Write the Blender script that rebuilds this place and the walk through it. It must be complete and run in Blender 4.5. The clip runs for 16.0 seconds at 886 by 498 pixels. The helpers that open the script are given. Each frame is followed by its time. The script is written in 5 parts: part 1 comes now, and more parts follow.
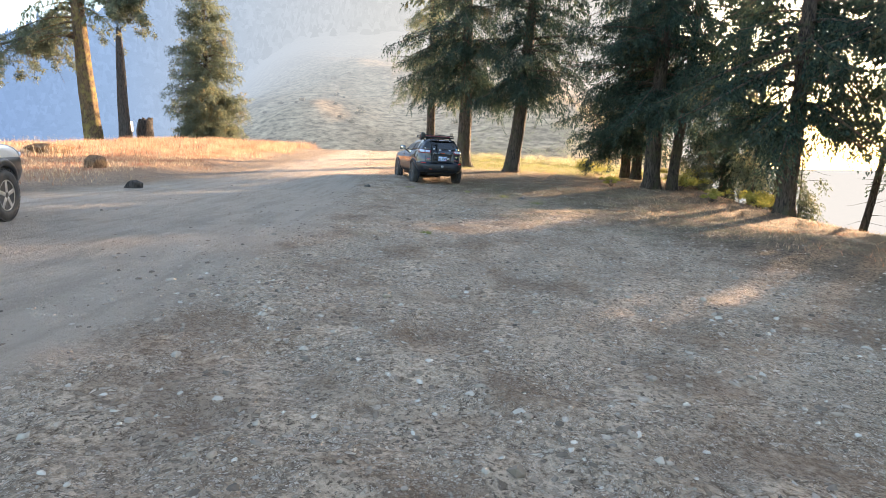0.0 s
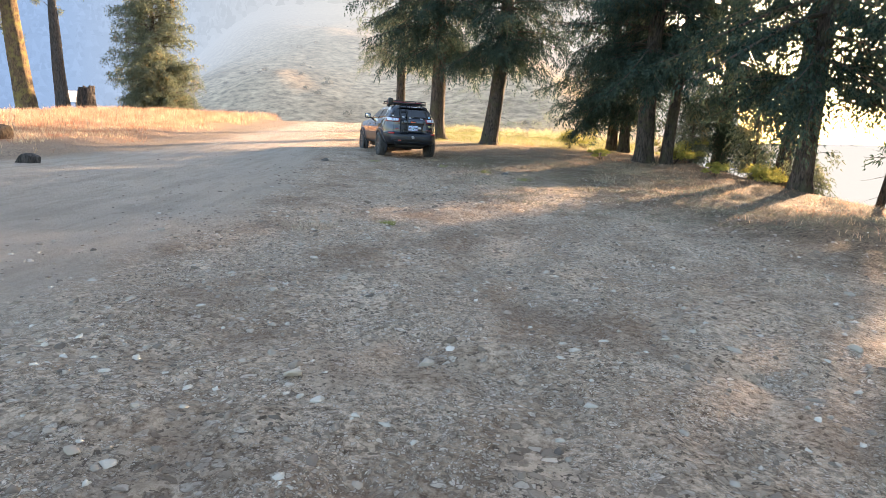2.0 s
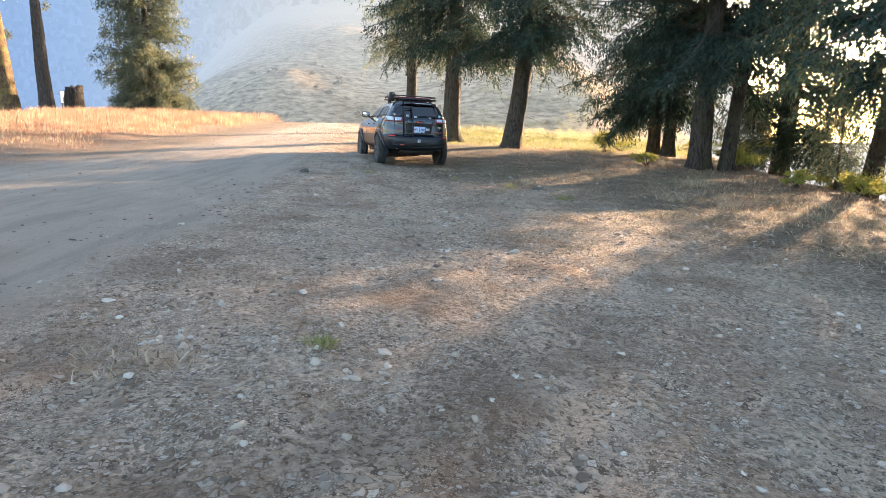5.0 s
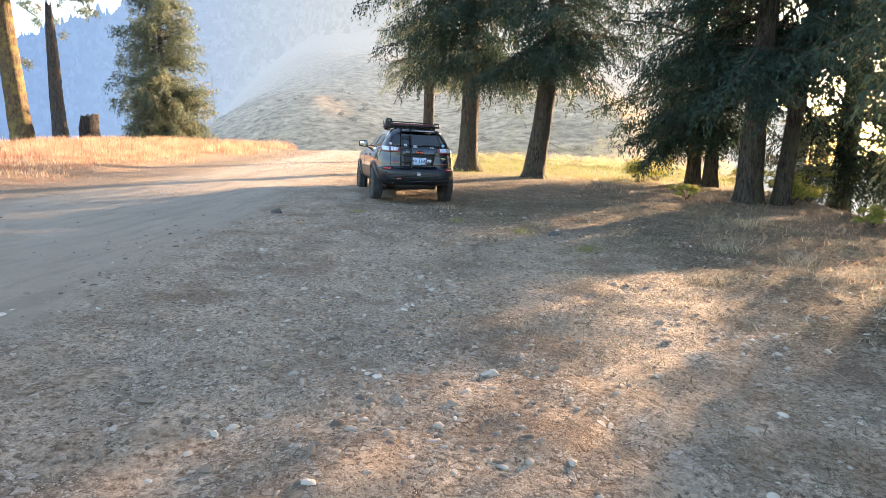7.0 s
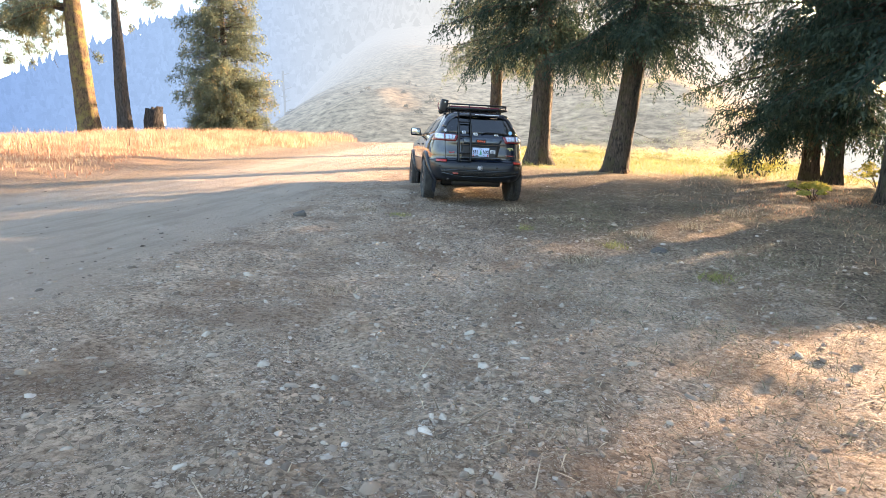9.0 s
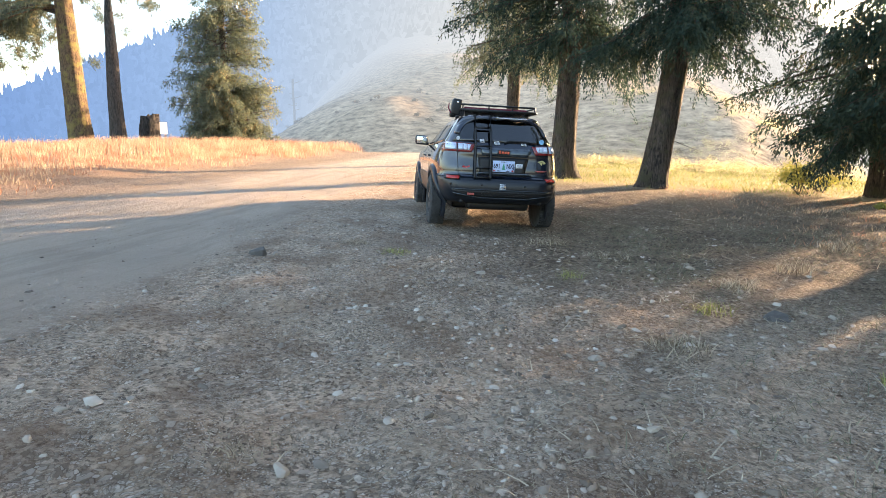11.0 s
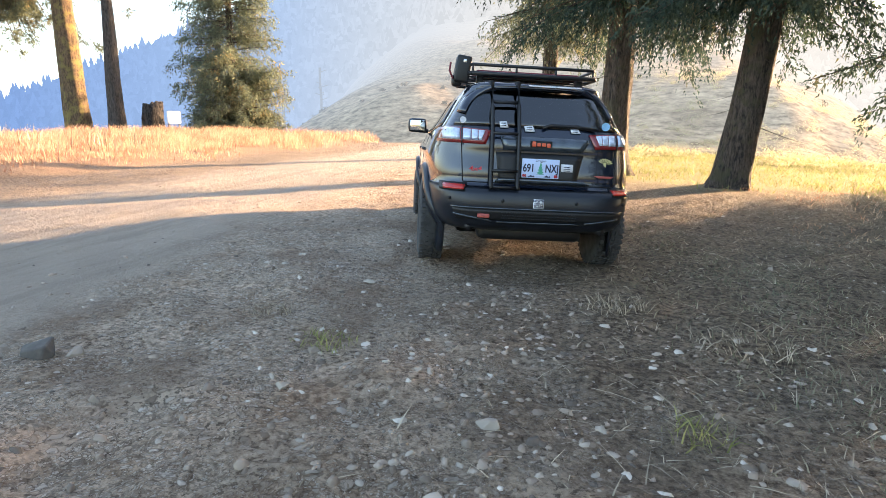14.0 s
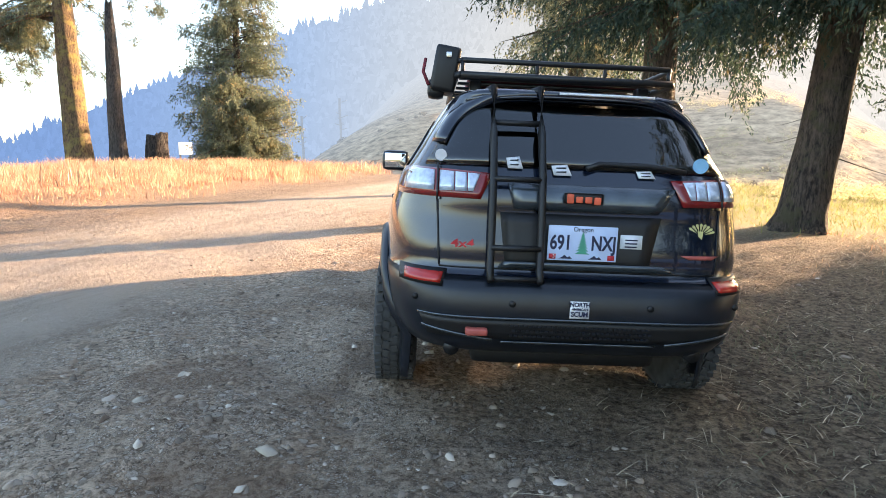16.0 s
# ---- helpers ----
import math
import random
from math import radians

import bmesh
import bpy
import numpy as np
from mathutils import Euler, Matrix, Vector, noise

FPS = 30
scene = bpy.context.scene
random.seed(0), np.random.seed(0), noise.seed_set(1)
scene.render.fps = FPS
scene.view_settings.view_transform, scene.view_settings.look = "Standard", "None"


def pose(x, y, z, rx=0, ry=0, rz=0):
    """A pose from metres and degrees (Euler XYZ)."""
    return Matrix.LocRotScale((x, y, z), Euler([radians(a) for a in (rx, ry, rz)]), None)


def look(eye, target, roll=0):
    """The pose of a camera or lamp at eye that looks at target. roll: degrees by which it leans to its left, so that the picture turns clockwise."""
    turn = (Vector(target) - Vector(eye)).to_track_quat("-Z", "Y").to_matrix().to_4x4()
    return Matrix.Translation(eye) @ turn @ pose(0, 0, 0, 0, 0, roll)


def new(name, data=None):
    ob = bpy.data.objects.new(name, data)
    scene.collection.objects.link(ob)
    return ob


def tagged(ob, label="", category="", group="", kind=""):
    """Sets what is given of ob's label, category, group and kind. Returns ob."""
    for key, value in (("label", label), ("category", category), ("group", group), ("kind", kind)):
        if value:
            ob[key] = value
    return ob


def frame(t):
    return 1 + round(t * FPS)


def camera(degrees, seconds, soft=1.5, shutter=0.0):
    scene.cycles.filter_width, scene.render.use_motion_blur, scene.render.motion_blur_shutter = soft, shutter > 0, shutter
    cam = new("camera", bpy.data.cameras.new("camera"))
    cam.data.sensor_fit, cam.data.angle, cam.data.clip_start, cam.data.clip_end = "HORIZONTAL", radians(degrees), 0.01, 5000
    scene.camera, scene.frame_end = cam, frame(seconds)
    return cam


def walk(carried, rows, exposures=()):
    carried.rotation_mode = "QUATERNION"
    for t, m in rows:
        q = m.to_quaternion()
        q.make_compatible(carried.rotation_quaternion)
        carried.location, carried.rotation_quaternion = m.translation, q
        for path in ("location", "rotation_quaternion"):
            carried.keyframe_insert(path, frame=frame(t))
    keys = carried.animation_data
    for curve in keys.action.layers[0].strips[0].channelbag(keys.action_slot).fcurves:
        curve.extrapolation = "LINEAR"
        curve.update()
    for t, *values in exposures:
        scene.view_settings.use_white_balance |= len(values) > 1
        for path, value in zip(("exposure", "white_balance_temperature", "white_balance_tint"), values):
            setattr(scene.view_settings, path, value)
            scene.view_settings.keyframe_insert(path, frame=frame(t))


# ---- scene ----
cam = camera(74.1, 16.0, soft=0.75)
METRES, EYE, TILT, LEAN, TURN = 19.3, 1.275, 0.0, 3.0, 0.0
ROWS = [
    (0.0, 0.0, 0.0, 0.0, 0.63, -9.85, -3.62),
    (0.5, 0.0018, 0.0354, -0.0021, 0.22, -10.44, -3.71),
    (1.0, 0.0007, 0.0681, -0.0056, -0.65, -11.43, -3.7),
    (1.5, 0.0032, 0.1013, -0.009, -1.5, -12.13, -3.6),
    (2.0, 0.002, 0.136, -0.0106, -2.01, -12.09, -3.63),
    (2.5, 0.0047, 0.167, -0.0102, -1.62, -11.64, -3.57),
    (3.0, 0.0068, 0.1983, -0.0088, -0.96, -11.36, -3.53),
    (5.5, 0.0199, 0.3622, -0.011, 0.09, -12.24, -3.11),
    (6.0, 0.0292, 0.3908, -0.0089, 0.93, -11.75, -2.96),
    (6.5, 0.0374, 0.4219, -0.0078, 1.3, -11.25, -2.87),
    (7.0, 0.0455, 0.4503, -0.0039, 2.68, -9.91, -2.98),
    (7.5, 0.0478, 0.4796, -0.0018, 5.36, -10.14, -2.97),
    (8.0, 0.0431, 0.5101, -0.0059, 7.26, -10.16, -2.93),
    (8.5, 0.0446, 0.5421, -0.0064, 8.55, -10.72, -2.87),
    (9.0, 0.0412, 0.5751, -0.0097, 9.23, -10.82, -2.83),
    (11.5, 0.0171, 0.7259, -0.0083, 11.26, -9.71, -2.97),
    (12.0, 0.0143, 0.7524, -0.0069, 12.23, -9.55, -2.97),
    (12.5, 0.0124, 0.7849, -0.0083, 11.88, -10.29, -2.97),
    (13.0, 0.014, 0.813, -0.0101, 11.73, -10.79, -2.97),
    (13.5, 0.0122, 0.846, -0.0103, 12.49, -11.34, -2.86),
    (14.0, 0.0051, 0.8738, -0.0097, 13.4, -11.09, -2.82),
    (14.5, 0.0064, 0.9041, -0.009, 14.58, -10.46, -2.69),
    (15.0, 0.0003, 0.9338, -0.0074, 15.15, -10.06, -2.54),
    (15.5, -0.0032, 0.9586, -0.0059, 15.71, -9.38, -2.56),
    (16.0, -0.008, 0.9883, -0.0051, 15.46, -8.42, -2.54),
]
walk(cam, [(t, pose(0, 0, EYE, TILT, LEAN, TURN) @ pose(METRES * x, METRES * y, METRES * z, 90 + pitch, roll, yaw)) for t, x, y, z, yaw, pitch, roll in ROWS],
     [(0.0, 2.36, 6550, 13), (2.5, 2.45, 6650, 14), (5.5, 2.42, 6350, 12), (7.0, 2.46, 6400, 12), (8.0, 2.62, 6600, 13), (9.0, 2.66, 6700, 14), (11.5, 2.42, 6450, 12), (13.0, 2.5, 6600, 14), (14.5, 2.58, 6650, 14), (16.0, 2.48, 6600, 14)])

# ---- daylight: low hazy sun ahead and to the side ----
SUN_AZ, SUN_EL = radians(41.0), radians(11.8)
TO_SUN = Vector((math.sin(SUN_AZ) * math.cos(SUN_EL), math.cos(SUN_AZ) * math.cos(SUN_EL), math.sin(SUN_EL)))
world = bpy.data.worlds.new("sky")
scene.world = world
world.use_nodes = True
wn = world.node_tree
sky = wn.nodes.new("ShaderNodeTexSky")
sky.sky_type = "NISHITA"
sky.sun_disc = False
sky.sun_elevation, sky.sun_rotation = SUN_EL, SUN_AZ
sky.air_density, sky.dust_density, sky.ozone_density = 1.0, 2.2, 1.0
wn.nodes["Background"].inputs[1].default_value = 0.15
wn.links.new(sky.outputs[0], wn.nodes["Background"].inputs[0])
sun = new("sun", bpy.data.lights.new("sun", "SUN"))
sun.data.energy, sun.data.angle, sun.data.color = 5.0, radians(0.8), (1.0, 0.68, 0.41)
sun.matrix_world = look((60, 80, 40), Vector((60, 80, 40)) - TO_SUN)


# ---- materials ----
def material(name):
    m = bpy.data.materials.new(name)
    m.use_nodes = True
    nt = m.node_tree
    return m, nt, nt.nodes["Principled BSDF"]


def noise_tex(nt, scale, detail=4.0, rough=0.55, vec=None):
    n = nt.nodes.new("ShaderNodeTexNoise")
    n.inputs["Scale"].default_value, n.inputs["Detail"].default_value, n.inputs["Roughness"].default_value = scale, detail, rough
    if vec is None:
        vec = nt.nodes.new("ShaderNodeNewGeometry").outputs["Position"]
    nt.links.new(vec, n.inputs["Vector"])
    return n.outputs["Fac"]


def ramp(nt, fac, stops):
    r = nt.nodes.new("ShaderNodeValToRGB")
    els = r.color_ramp.elements
    while len(els) < len(stops):
        els.new(0.5)
    for e, (p, c) in zip(els, stops):
        e.position = p
        e.color = (*c, 1) if len(c) == 3 else c
    nt.links.new(fac, r.inputs[0])
    return r.outputs[0]


def mix(nt, fac, a, b, blend="MIX"):
    m = nt.nodes.new("ShaderNodeMix")
    m.data_type, m.blend_type = "RGBA", blend
    for sock, v in ((m.inputs[0], fac), (m.inputs[6], a), (m.inputs[7], b)):
        if hasattr(v, "links"):
            nt.links.new(v, sock)
        elif isinstance(v, tuple):
            sock.default_value = (*v, 1)
        else:
            sock.default_value = v
    return m.outputs[2]


def calc(nt, op, a, b=0.0, c=None):
    m = nt.nodes.new("ShaderNodeMath")
    m.operation = op
    for sock, v in zip(m.inputs, (a, b, c)):
        if v is None:
            continue
        if hasattr(v, "links"):
            nt.links.new(v, sock)
        else:
            sock.default_value = v
    return m.outputs[0]


def step(nt, v, lo, hi):
    m = nt.nodes.new("ShaderNodeMapRange")
    m.interpolation_type = "SMOOTHSTEP"
    nt.links.new(v, m.inputs[0])
    m.inputs[1].default_value, m.inputs[2].default_value = lo, hi
    return m.outputs[0]


def bump(nt, bsdf, height, strength, dist):
    b = nt.nodes.new("ShaderNodeBump")
    b.inputs["Strength"].default_value, b.inputs["Distance"].default_value = strength, dist
    nt.links.new(height, b.inputs["Height"])
    nt.links.new(b.outputs[0], bsdf.inputs["Normal"])


def plain(name, colour, rough=0.6, metal=0.0, vary=0.15, scale=20.0, coat=0.0):
    m, nt, b = material(name)
    n = noise_tex(nt, scale)
    lo, hi = tuple(c * (1 - vary) for c in colour), tuple(min(1, c * (1 + vary)) for c in colour)
    nt.links.new(ramp(nt, n, [(0.3, lo), (0.7, hi)]), b.inputs["Base Color"])
    b.inputs["Roughness"].default_value, b.inputs["Metallic"].default_value = rough, metal
    b.inputs["Coat Weight"].default_value = coat
    return m


def split_pos(nt):
    g = nt.nodes.new("ShaderNodeNewGeometry")
    s = nt.nodes.new("ShaderNodeSeparateXYZ")
    nt.links.new(g.outputs["Position"], s.inputs[0])
    return g.outputs["Position"], s.outputs[0], s.outputs[1], s.outputs[2]


def ground_material():
    """Compacted dirt road, gravel pull-out, littered verge and dry meadow, by place."""
    m, nt, b = material("dirt_and_gravel")
    pos, x, y, z = split_pos(nt)
    big, mid, fine, grit = noise_tex(nt, 0.35, 5), noise_tex(nt, 1.7, 6, 0.65), noise_tex(nt, 22, 8, 0.75), noise_tex(nt, 120, 4, 0.7)
    warp = nt.nodes.new("ShaderNodeTexNoise")
    warp.inputs["Scale"].default_value = 9.0
    nt.links.new(pos, warp.inputs["Vector"])
    bent = nt.nodes.new("ShaderNodeVectorMath")
    bent.operation = "MULTIPLY_ADD"
    bent.inputs[1].default_value = (0.07, 0.07, 0.0)
    nt.links.new(warp.outputs["Color"], bent.inputs[0])
    nt.links.new(pos, bent.inputs[2])

    def chips(size):
        """Angular stone chips pressed into the soil: a shade for each, and the distance from its rim."""
        cell, rim = nt.nodes.new("ShaderNodeTexVoronoi"), nt.nodes.new("ShaderNodeTexVoronoi")
        rim.feature = "DISTANCE_TO_EDGE"
        for t in (cell, rim):
            t.inputs["Scale"].default_value = size
            nt.links.new(bent.outputs[0], t.inputs["Vector"])
        one = nt.nodes.new("ShaderNodeSeparateColor")
        nt.links.new(cell.outputs["Color"], one.inputs[0])
        return one.outputs[0], one.outputs[1], rim.outputs["Distance"]

    # Dark low end of the soil colour paints in the shade of crevices.
    soil = ramp(nt, fine, [(0.37, (0.085, 0.062, 0.043)), (0.46, (0.43, 0.34, 0.255)), (0.57, (0.69, 0.585, 0.465))])
    soil = mix(nt, step(nt, mid, 0.44, 0.62), soil, mix(nt, step(nt, fine, 0.3, 0.7), (0.17, 0.115, 0.078), (0.60, 0.48, 0.36)))
    # trodden dust lying smooth between rough, crumbly patches
    dust = mix(nt, grit, (0.45, 0.37, 0.285), (0.63, 0.54, 0.43))
    soil = mix(nt, calc(nt, "MULTIPLY", step(nt, noise_tex(nt, 1.3, 6, 0.7), 0.5, 0.6), 0.65), soil, dust)
    crumbs = calc(nt, "MULTIPLY", step(nt, noise_tex(nt, 34, 3, 0.6), 0.54, 0.6), step(nt, noise_tex(nt, 2.6, 6, 0.7), 0.44, 0.56))
    soil = mix(nt, calc(nt, "MULTIPLY", crumbs, 0.85), soil, (0.075, 0.058, 0.044))
    gravel, relief = soil, calc(nt, "MULTIPLY", fine, 1.0)
    for size, lo, seed_scale in ((22.0, 0.74, 2.3), (48.0, 0.58, 1.6), (110.0, 0.55, 3.1)):
        pick, tone, rim = chips(size)
        there = calc(nt, "MULTIPLY", step(nt, pick, lo, lo + 0.05), step(nt, noise_tex(nt, seed_scale, 5, 0.65), 0.40, 0.56))
        face = calc(nt, "MULTIPLY", there, step(nt, rim, 0.06, 0.14))
        # Darkened rim puts the shade between chips into the colour.
        gravel = mix(nt, calc(nt, "MULTIPLY", there, 0.5), gravel, (0.10, 0.078, 0.06))
        shade = ramp(nt, tone, [(0.0, (0.20, 0.16, 0.125)), (0.45, (0.44, 0.375, 0.30)), (0.7, (0.56, 0.51, 0.44)), (1.0, (0.74, 0.69, 0.61))])
        gravel = mix(nt, face, gravel, shade)
        relief = calc(nt, "ADD", relief, calc(nt, "MULTIPLY", face, 16.0 / size))
    gravel = mix(nt, calc(nt, "MULTIPLY", step(nt, noise_tex(nt, 0.9, 5, 0.6), 0.48, 0.64), 0.5), gravel, (0.18, 0.12, 0.08))
    gravel = mix(nt, 1.0, gravel, (1.11, 1.05, 1.0), "MULTIPLY")
    road = mix(nt, mix(nt, 0.5, mid, fine), (0.37, 0.30, 0.235), (0.61, 0.52, 0.42))
    road = mix(nt, calc(nt, "MULTIPLY", step(nt, grit, 0.5, 0.75), 0.3), road, (0.2, 0.17, 0.14))
    streak = nt.nodes.new("ShaderNodeVectorMath")
    streak.operation = "MULTIPLY"
    streak.inputs[1].default_value = (3.2, 0.35, 1.0)
    nt.links.new(pos, streak.inputs[0])
    road = mix(nt, calc(nt, "MULTIPLY", step(nt, noise_tex(nt, 1.0, 7, 0.7, streak.outputs[0]), 0.45, 0.62), 0.3), road, (0.25, 0.195, 0.145))
    # the road keeps to the left of this wavering edge
    edge = calc(nt, "ADD", x, calc(nt, "ADD", calc(nt, "MULTIPLY", big, 1.4), calc(nt, "MULTIPLY", mid, 0.8)))
    edge = calc(nt, "ADD", edge, calc(nt, "MULTIPLY", calc(nt, "MAXIMUM", calc(nt, "SUBTRACT", y, 12.0), 0.0), 0.12))
    is_road = calc(nt, "SUBTRACT", 1.0, step(nt, edge, -1.6, -0.7))
    col = mix(nt, is_road, gravel, road)
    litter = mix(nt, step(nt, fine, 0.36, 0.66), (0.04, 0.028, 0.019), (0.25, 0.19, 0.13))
    verge = calc(nt, "ADD", calc(nt, "SUBTRACT", x, calc(nt, "MULTIPLY", y, -0.16)), calc(nt, "MULTIPLY", mid, 2.5))
    is_verge = step(nt, verge, 5.9, 8.3)
    # Litter by the car; its dark tone also paints shade beneath the body.
    car_litter_shade = calc(nt, "MULTIPLY", step(nt, calc(nt, "ADD", y, calc(nt, "MULTIPLY", mid, 4.0)), 18, 23), step(nt, calc(nt, "ADD", x, mid), -1.9, 1.2))
    is_verge = calc(nt, "MAXIMUM", is_verge, car_litter_shade)
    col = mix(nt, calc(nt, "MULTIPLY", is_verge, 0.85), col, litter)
    meadow = mix(nt, fine, (0.22, 0.17, 0.08), (0.48, 0.40, 0.21))
    is_meadow = calc(nt, "MULTIPLY", step(nt, calc(nt, "ADD", y, big), 29.5, 32.5), step(nt, calc(nt, "ADD", x, calc(nt, "MULTIPLY", mid, 1.5)), -3.2, -1.2))
    col = mix(nt, is_meadow, col, meadow)
    mound = mix(nt, fine, (0.30, 0.165, 0.10), (0.50, 0.33, 0.205))
    inland = calc(nt, "SUBTRACT", calc(nt, "ADD", calc(nt, "MULTIPLY", x, -1.0), calc(nt, "MULTIPLY", step(nt, y, 14, 24), 1.5)), calc(nt, "MULTIPLY", mid, 1.4))
    bank = mix(nt, step(nt, fine, 0.36, 0.62), (0.10, 0.066, 0.044), (0.36, 0.265, 0.185))
    col = mix(nt, calc(nt, "MULTIPLY", step(nt, inland, 7.6, 9.4), calc(nt, "ADD", 0.45, calc(nt, "MULTIPLY", mid, 0.7))), col, bank)
    is_mound = step(nt, inland, 10.2, 12.4)
    col = mix(nt, is_mound, col, mound)
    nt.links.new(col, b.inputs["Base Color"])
    b.inputs["Roughness"].default_value = 0.95
    b.inputs["Specular IOR Level"].default_value = 0.2
    bump(nt, b, calc(nt, "ADD", relief, calc(nt, "MULTIPLY", grit, 0.3)), 1.0, 0.05)
    return m


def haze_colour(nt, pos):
    """Tint of the haze painted on far surfaces: white towards the sun, blue away from it."""
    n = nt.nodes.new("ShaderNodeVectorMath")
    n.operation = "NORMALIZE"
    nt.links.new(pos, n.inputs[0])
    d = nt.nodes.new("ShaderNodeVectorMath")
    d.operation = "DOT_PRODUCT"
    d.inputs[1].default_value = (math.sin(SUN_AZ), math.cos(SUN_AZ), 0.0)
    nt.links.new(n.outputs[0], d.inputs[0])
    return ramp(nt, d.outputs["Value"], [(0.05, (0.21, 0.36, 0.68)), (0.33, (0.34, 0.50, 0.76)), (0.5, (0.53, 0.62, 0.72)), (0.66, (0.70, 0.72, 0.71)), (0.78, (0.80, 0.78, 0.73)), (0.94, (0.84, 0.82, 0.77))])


def distant_material(name, lo, hi, start, full, most, scale, level=1.0, uneven=0.0):
    """Far ground or woods with haze painted in as surface glow, thicker with distance."""
    m, nt, b = material(name)
    pos, x, y, z = split_pos(nt)
    st = nt.nodes.new("ShaderNodeVectorMath")
    st.operation = "MULTIPLY"
    st.inputs[1].default_value = (1, 1, level)
    nt.links.new(pos, st.inputs[0])
    col = ramp(nt, noise_tex(nt, scale, 7, 0.7, st.outputs[0]), [(0.35, lo), (0.65, hi)])
    big = noise_tex(nt, scale * 0.12, 4)
    col = mix(nt, calc(nt, "MULTIPLY", step(nt, big, 0.45, 0.62), 0.35), col, tuple(c * 0.62 for c in lo))
    nt.links.new(col, b.inputs["Base Color"])
    b.inputs["Roughness"].default_value = 1.0
    b.inputs["Specular IOR Level"].default_value = 0.0
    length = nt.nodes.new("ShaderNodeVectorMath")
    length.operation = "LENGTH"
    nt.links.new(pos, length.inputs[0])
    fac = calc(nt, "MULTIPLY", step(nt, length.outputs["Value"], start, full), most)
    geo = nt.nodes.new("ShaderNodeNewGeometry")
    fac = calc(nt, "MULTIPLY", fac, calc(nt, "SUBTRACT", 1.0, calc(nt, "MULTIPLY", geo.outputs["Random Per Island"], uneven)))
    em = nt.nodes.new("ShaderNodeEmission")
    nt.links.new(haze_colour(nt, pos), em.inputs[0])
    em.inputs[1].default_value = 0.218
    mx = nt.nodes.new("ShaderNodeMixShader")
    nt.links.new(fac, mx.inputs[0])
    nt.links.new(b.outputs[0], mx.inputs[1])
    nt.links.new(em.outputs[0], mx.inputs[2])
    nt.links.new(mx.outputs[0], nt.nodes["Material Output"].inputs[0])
    return m


def bark_material(name, lo, hi, moss=None):
    m, nt, b = material(name)
    pos, x, y, z = split_pos(nt)
    sc = nt.nodes.new("ShaderNodeVectorMath")
    sc.operation = "MULTIPLY"
    sc.inputs[1].default_value = (1, 1, 0.22)
    nt.links.new(pos, sc.inputs[0])
    ridges = mix(nt, 0.5, noise_tex(nt, 13, 6, 0.7, sc.outputs[0]), noise_tex(nt, 30, 4, 0.7, sc.outputs[0]))
    col = ramp(nt, ridges, [(0.41, lo), (0.58, hi)])
    if moss:
        col = mix(nt, calc(nt, "MULTIPLY", step(nt, noise_tex(nt, 2.2, 5, 0.7), 0.48, 0.62), 0.8), col, moss)
    nt.links.new(col, b.inputs["Base Color"])
    b.inputs["Roughness"].default_value = 0.95
    bump(nt, b, ridges, 1.0, 0.2)
    return m


def leaf_material(name, lo, hi, tips=None, glow=0.35, some=0.56):
    """Needles or blades: colour by clump, letting some light through."""
    m, nt, b = material(name)
    g = nt.nodes.new("ShaderNodeNewGeometry")
    col = mix(nt, g.outputs["Random Per Island"], lo, hi)
    if tips:
        col = mix(nt, step(nt, noise_tex(nt, 0.9, 4, 0.6), some, some + 0.17), col, tips)
    nt.links.new(col, b.inputs["Base Color"])
    b.inputs["Roughness"].default_value = 0.75
    b.inputs["Specular IOR Level"].default_value = 0.25
    t = nt.nodes.new("ShaderNodeBsdfTranslucent")
    nt.links.new(col, t.inputs[0])
    mx = nt.nodes.new("ShaderNodeMixShader")
    mx.inputs[0].default_value = glow
    nt.links.new(b.outputs[0], mx.inputs[1])
    nt.links.new(t.outputs[0], mx.inputs[2])
    nt.links.new(mx.outputs[0], nt.nodes["Material Output"].inputs[0])
    return m


M_GROUND = ground_material()
# Far hill and woods carry the haze as a glow of their own.
M_HILL = distant_material("dry_hillside_hazed", (0.17, 0.13, 0.085), (0.60, 0.46, 0.30), 30, 185, 0.94, 0.8, 2.2)
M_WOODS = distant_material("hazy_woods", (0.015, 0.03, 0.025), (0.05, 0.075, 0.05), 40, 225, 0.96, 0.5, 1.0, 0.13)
M_BARK = bark_material("fir_bark", (0.016, 0.012, 0.010), (0.13, 0.10, 0.078), (0.085, 0.08, 0.042))
M_PINE_BARK = bark_material("pine_bark", (0.06, 0.042, 0.027), (0.23, 0.155, 0.085), (0.27, 0.225, 0.07))
M_SNAG = bark_material("charred_wood", (0.02, 0.018, 0.017), (0.11, 0.095, 0.083))
# Raised blue stands in for haze; warm patches partly paint sunlit foliage.
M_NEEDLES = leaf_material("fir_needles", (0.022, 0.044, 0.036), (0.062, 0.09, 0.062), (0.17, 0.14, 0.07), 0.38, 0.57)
# Lighter copy with sunlight and haze put into the needle colour.
M_NEEDLES_LIT = leaf_material("fir_needles_sunlit", (0.10, 0.128, 0.095), (0.19, 0.205, 0.125), (0.31, 0.245, 0.12), 0.45)
M_DRY_GRASS = leaf_material("dry_grass", (0.50, 0.345, 0.215), (0.69, 0.53, 0.355), (0.42, 0.22, 0.14), 0.4, 0.42)
M_STRAW = leaf_material("straw", (0.14, 0.105, 0.068), (0.60, 0.51, 0.37), None, 0.15)
M_SHRUB = leaf_material("shrub_leaves", (0.24, 0.26, 0.06), (0.46, 0.42, 0.12), (0.40, 0.30, 0.08), 0.55)
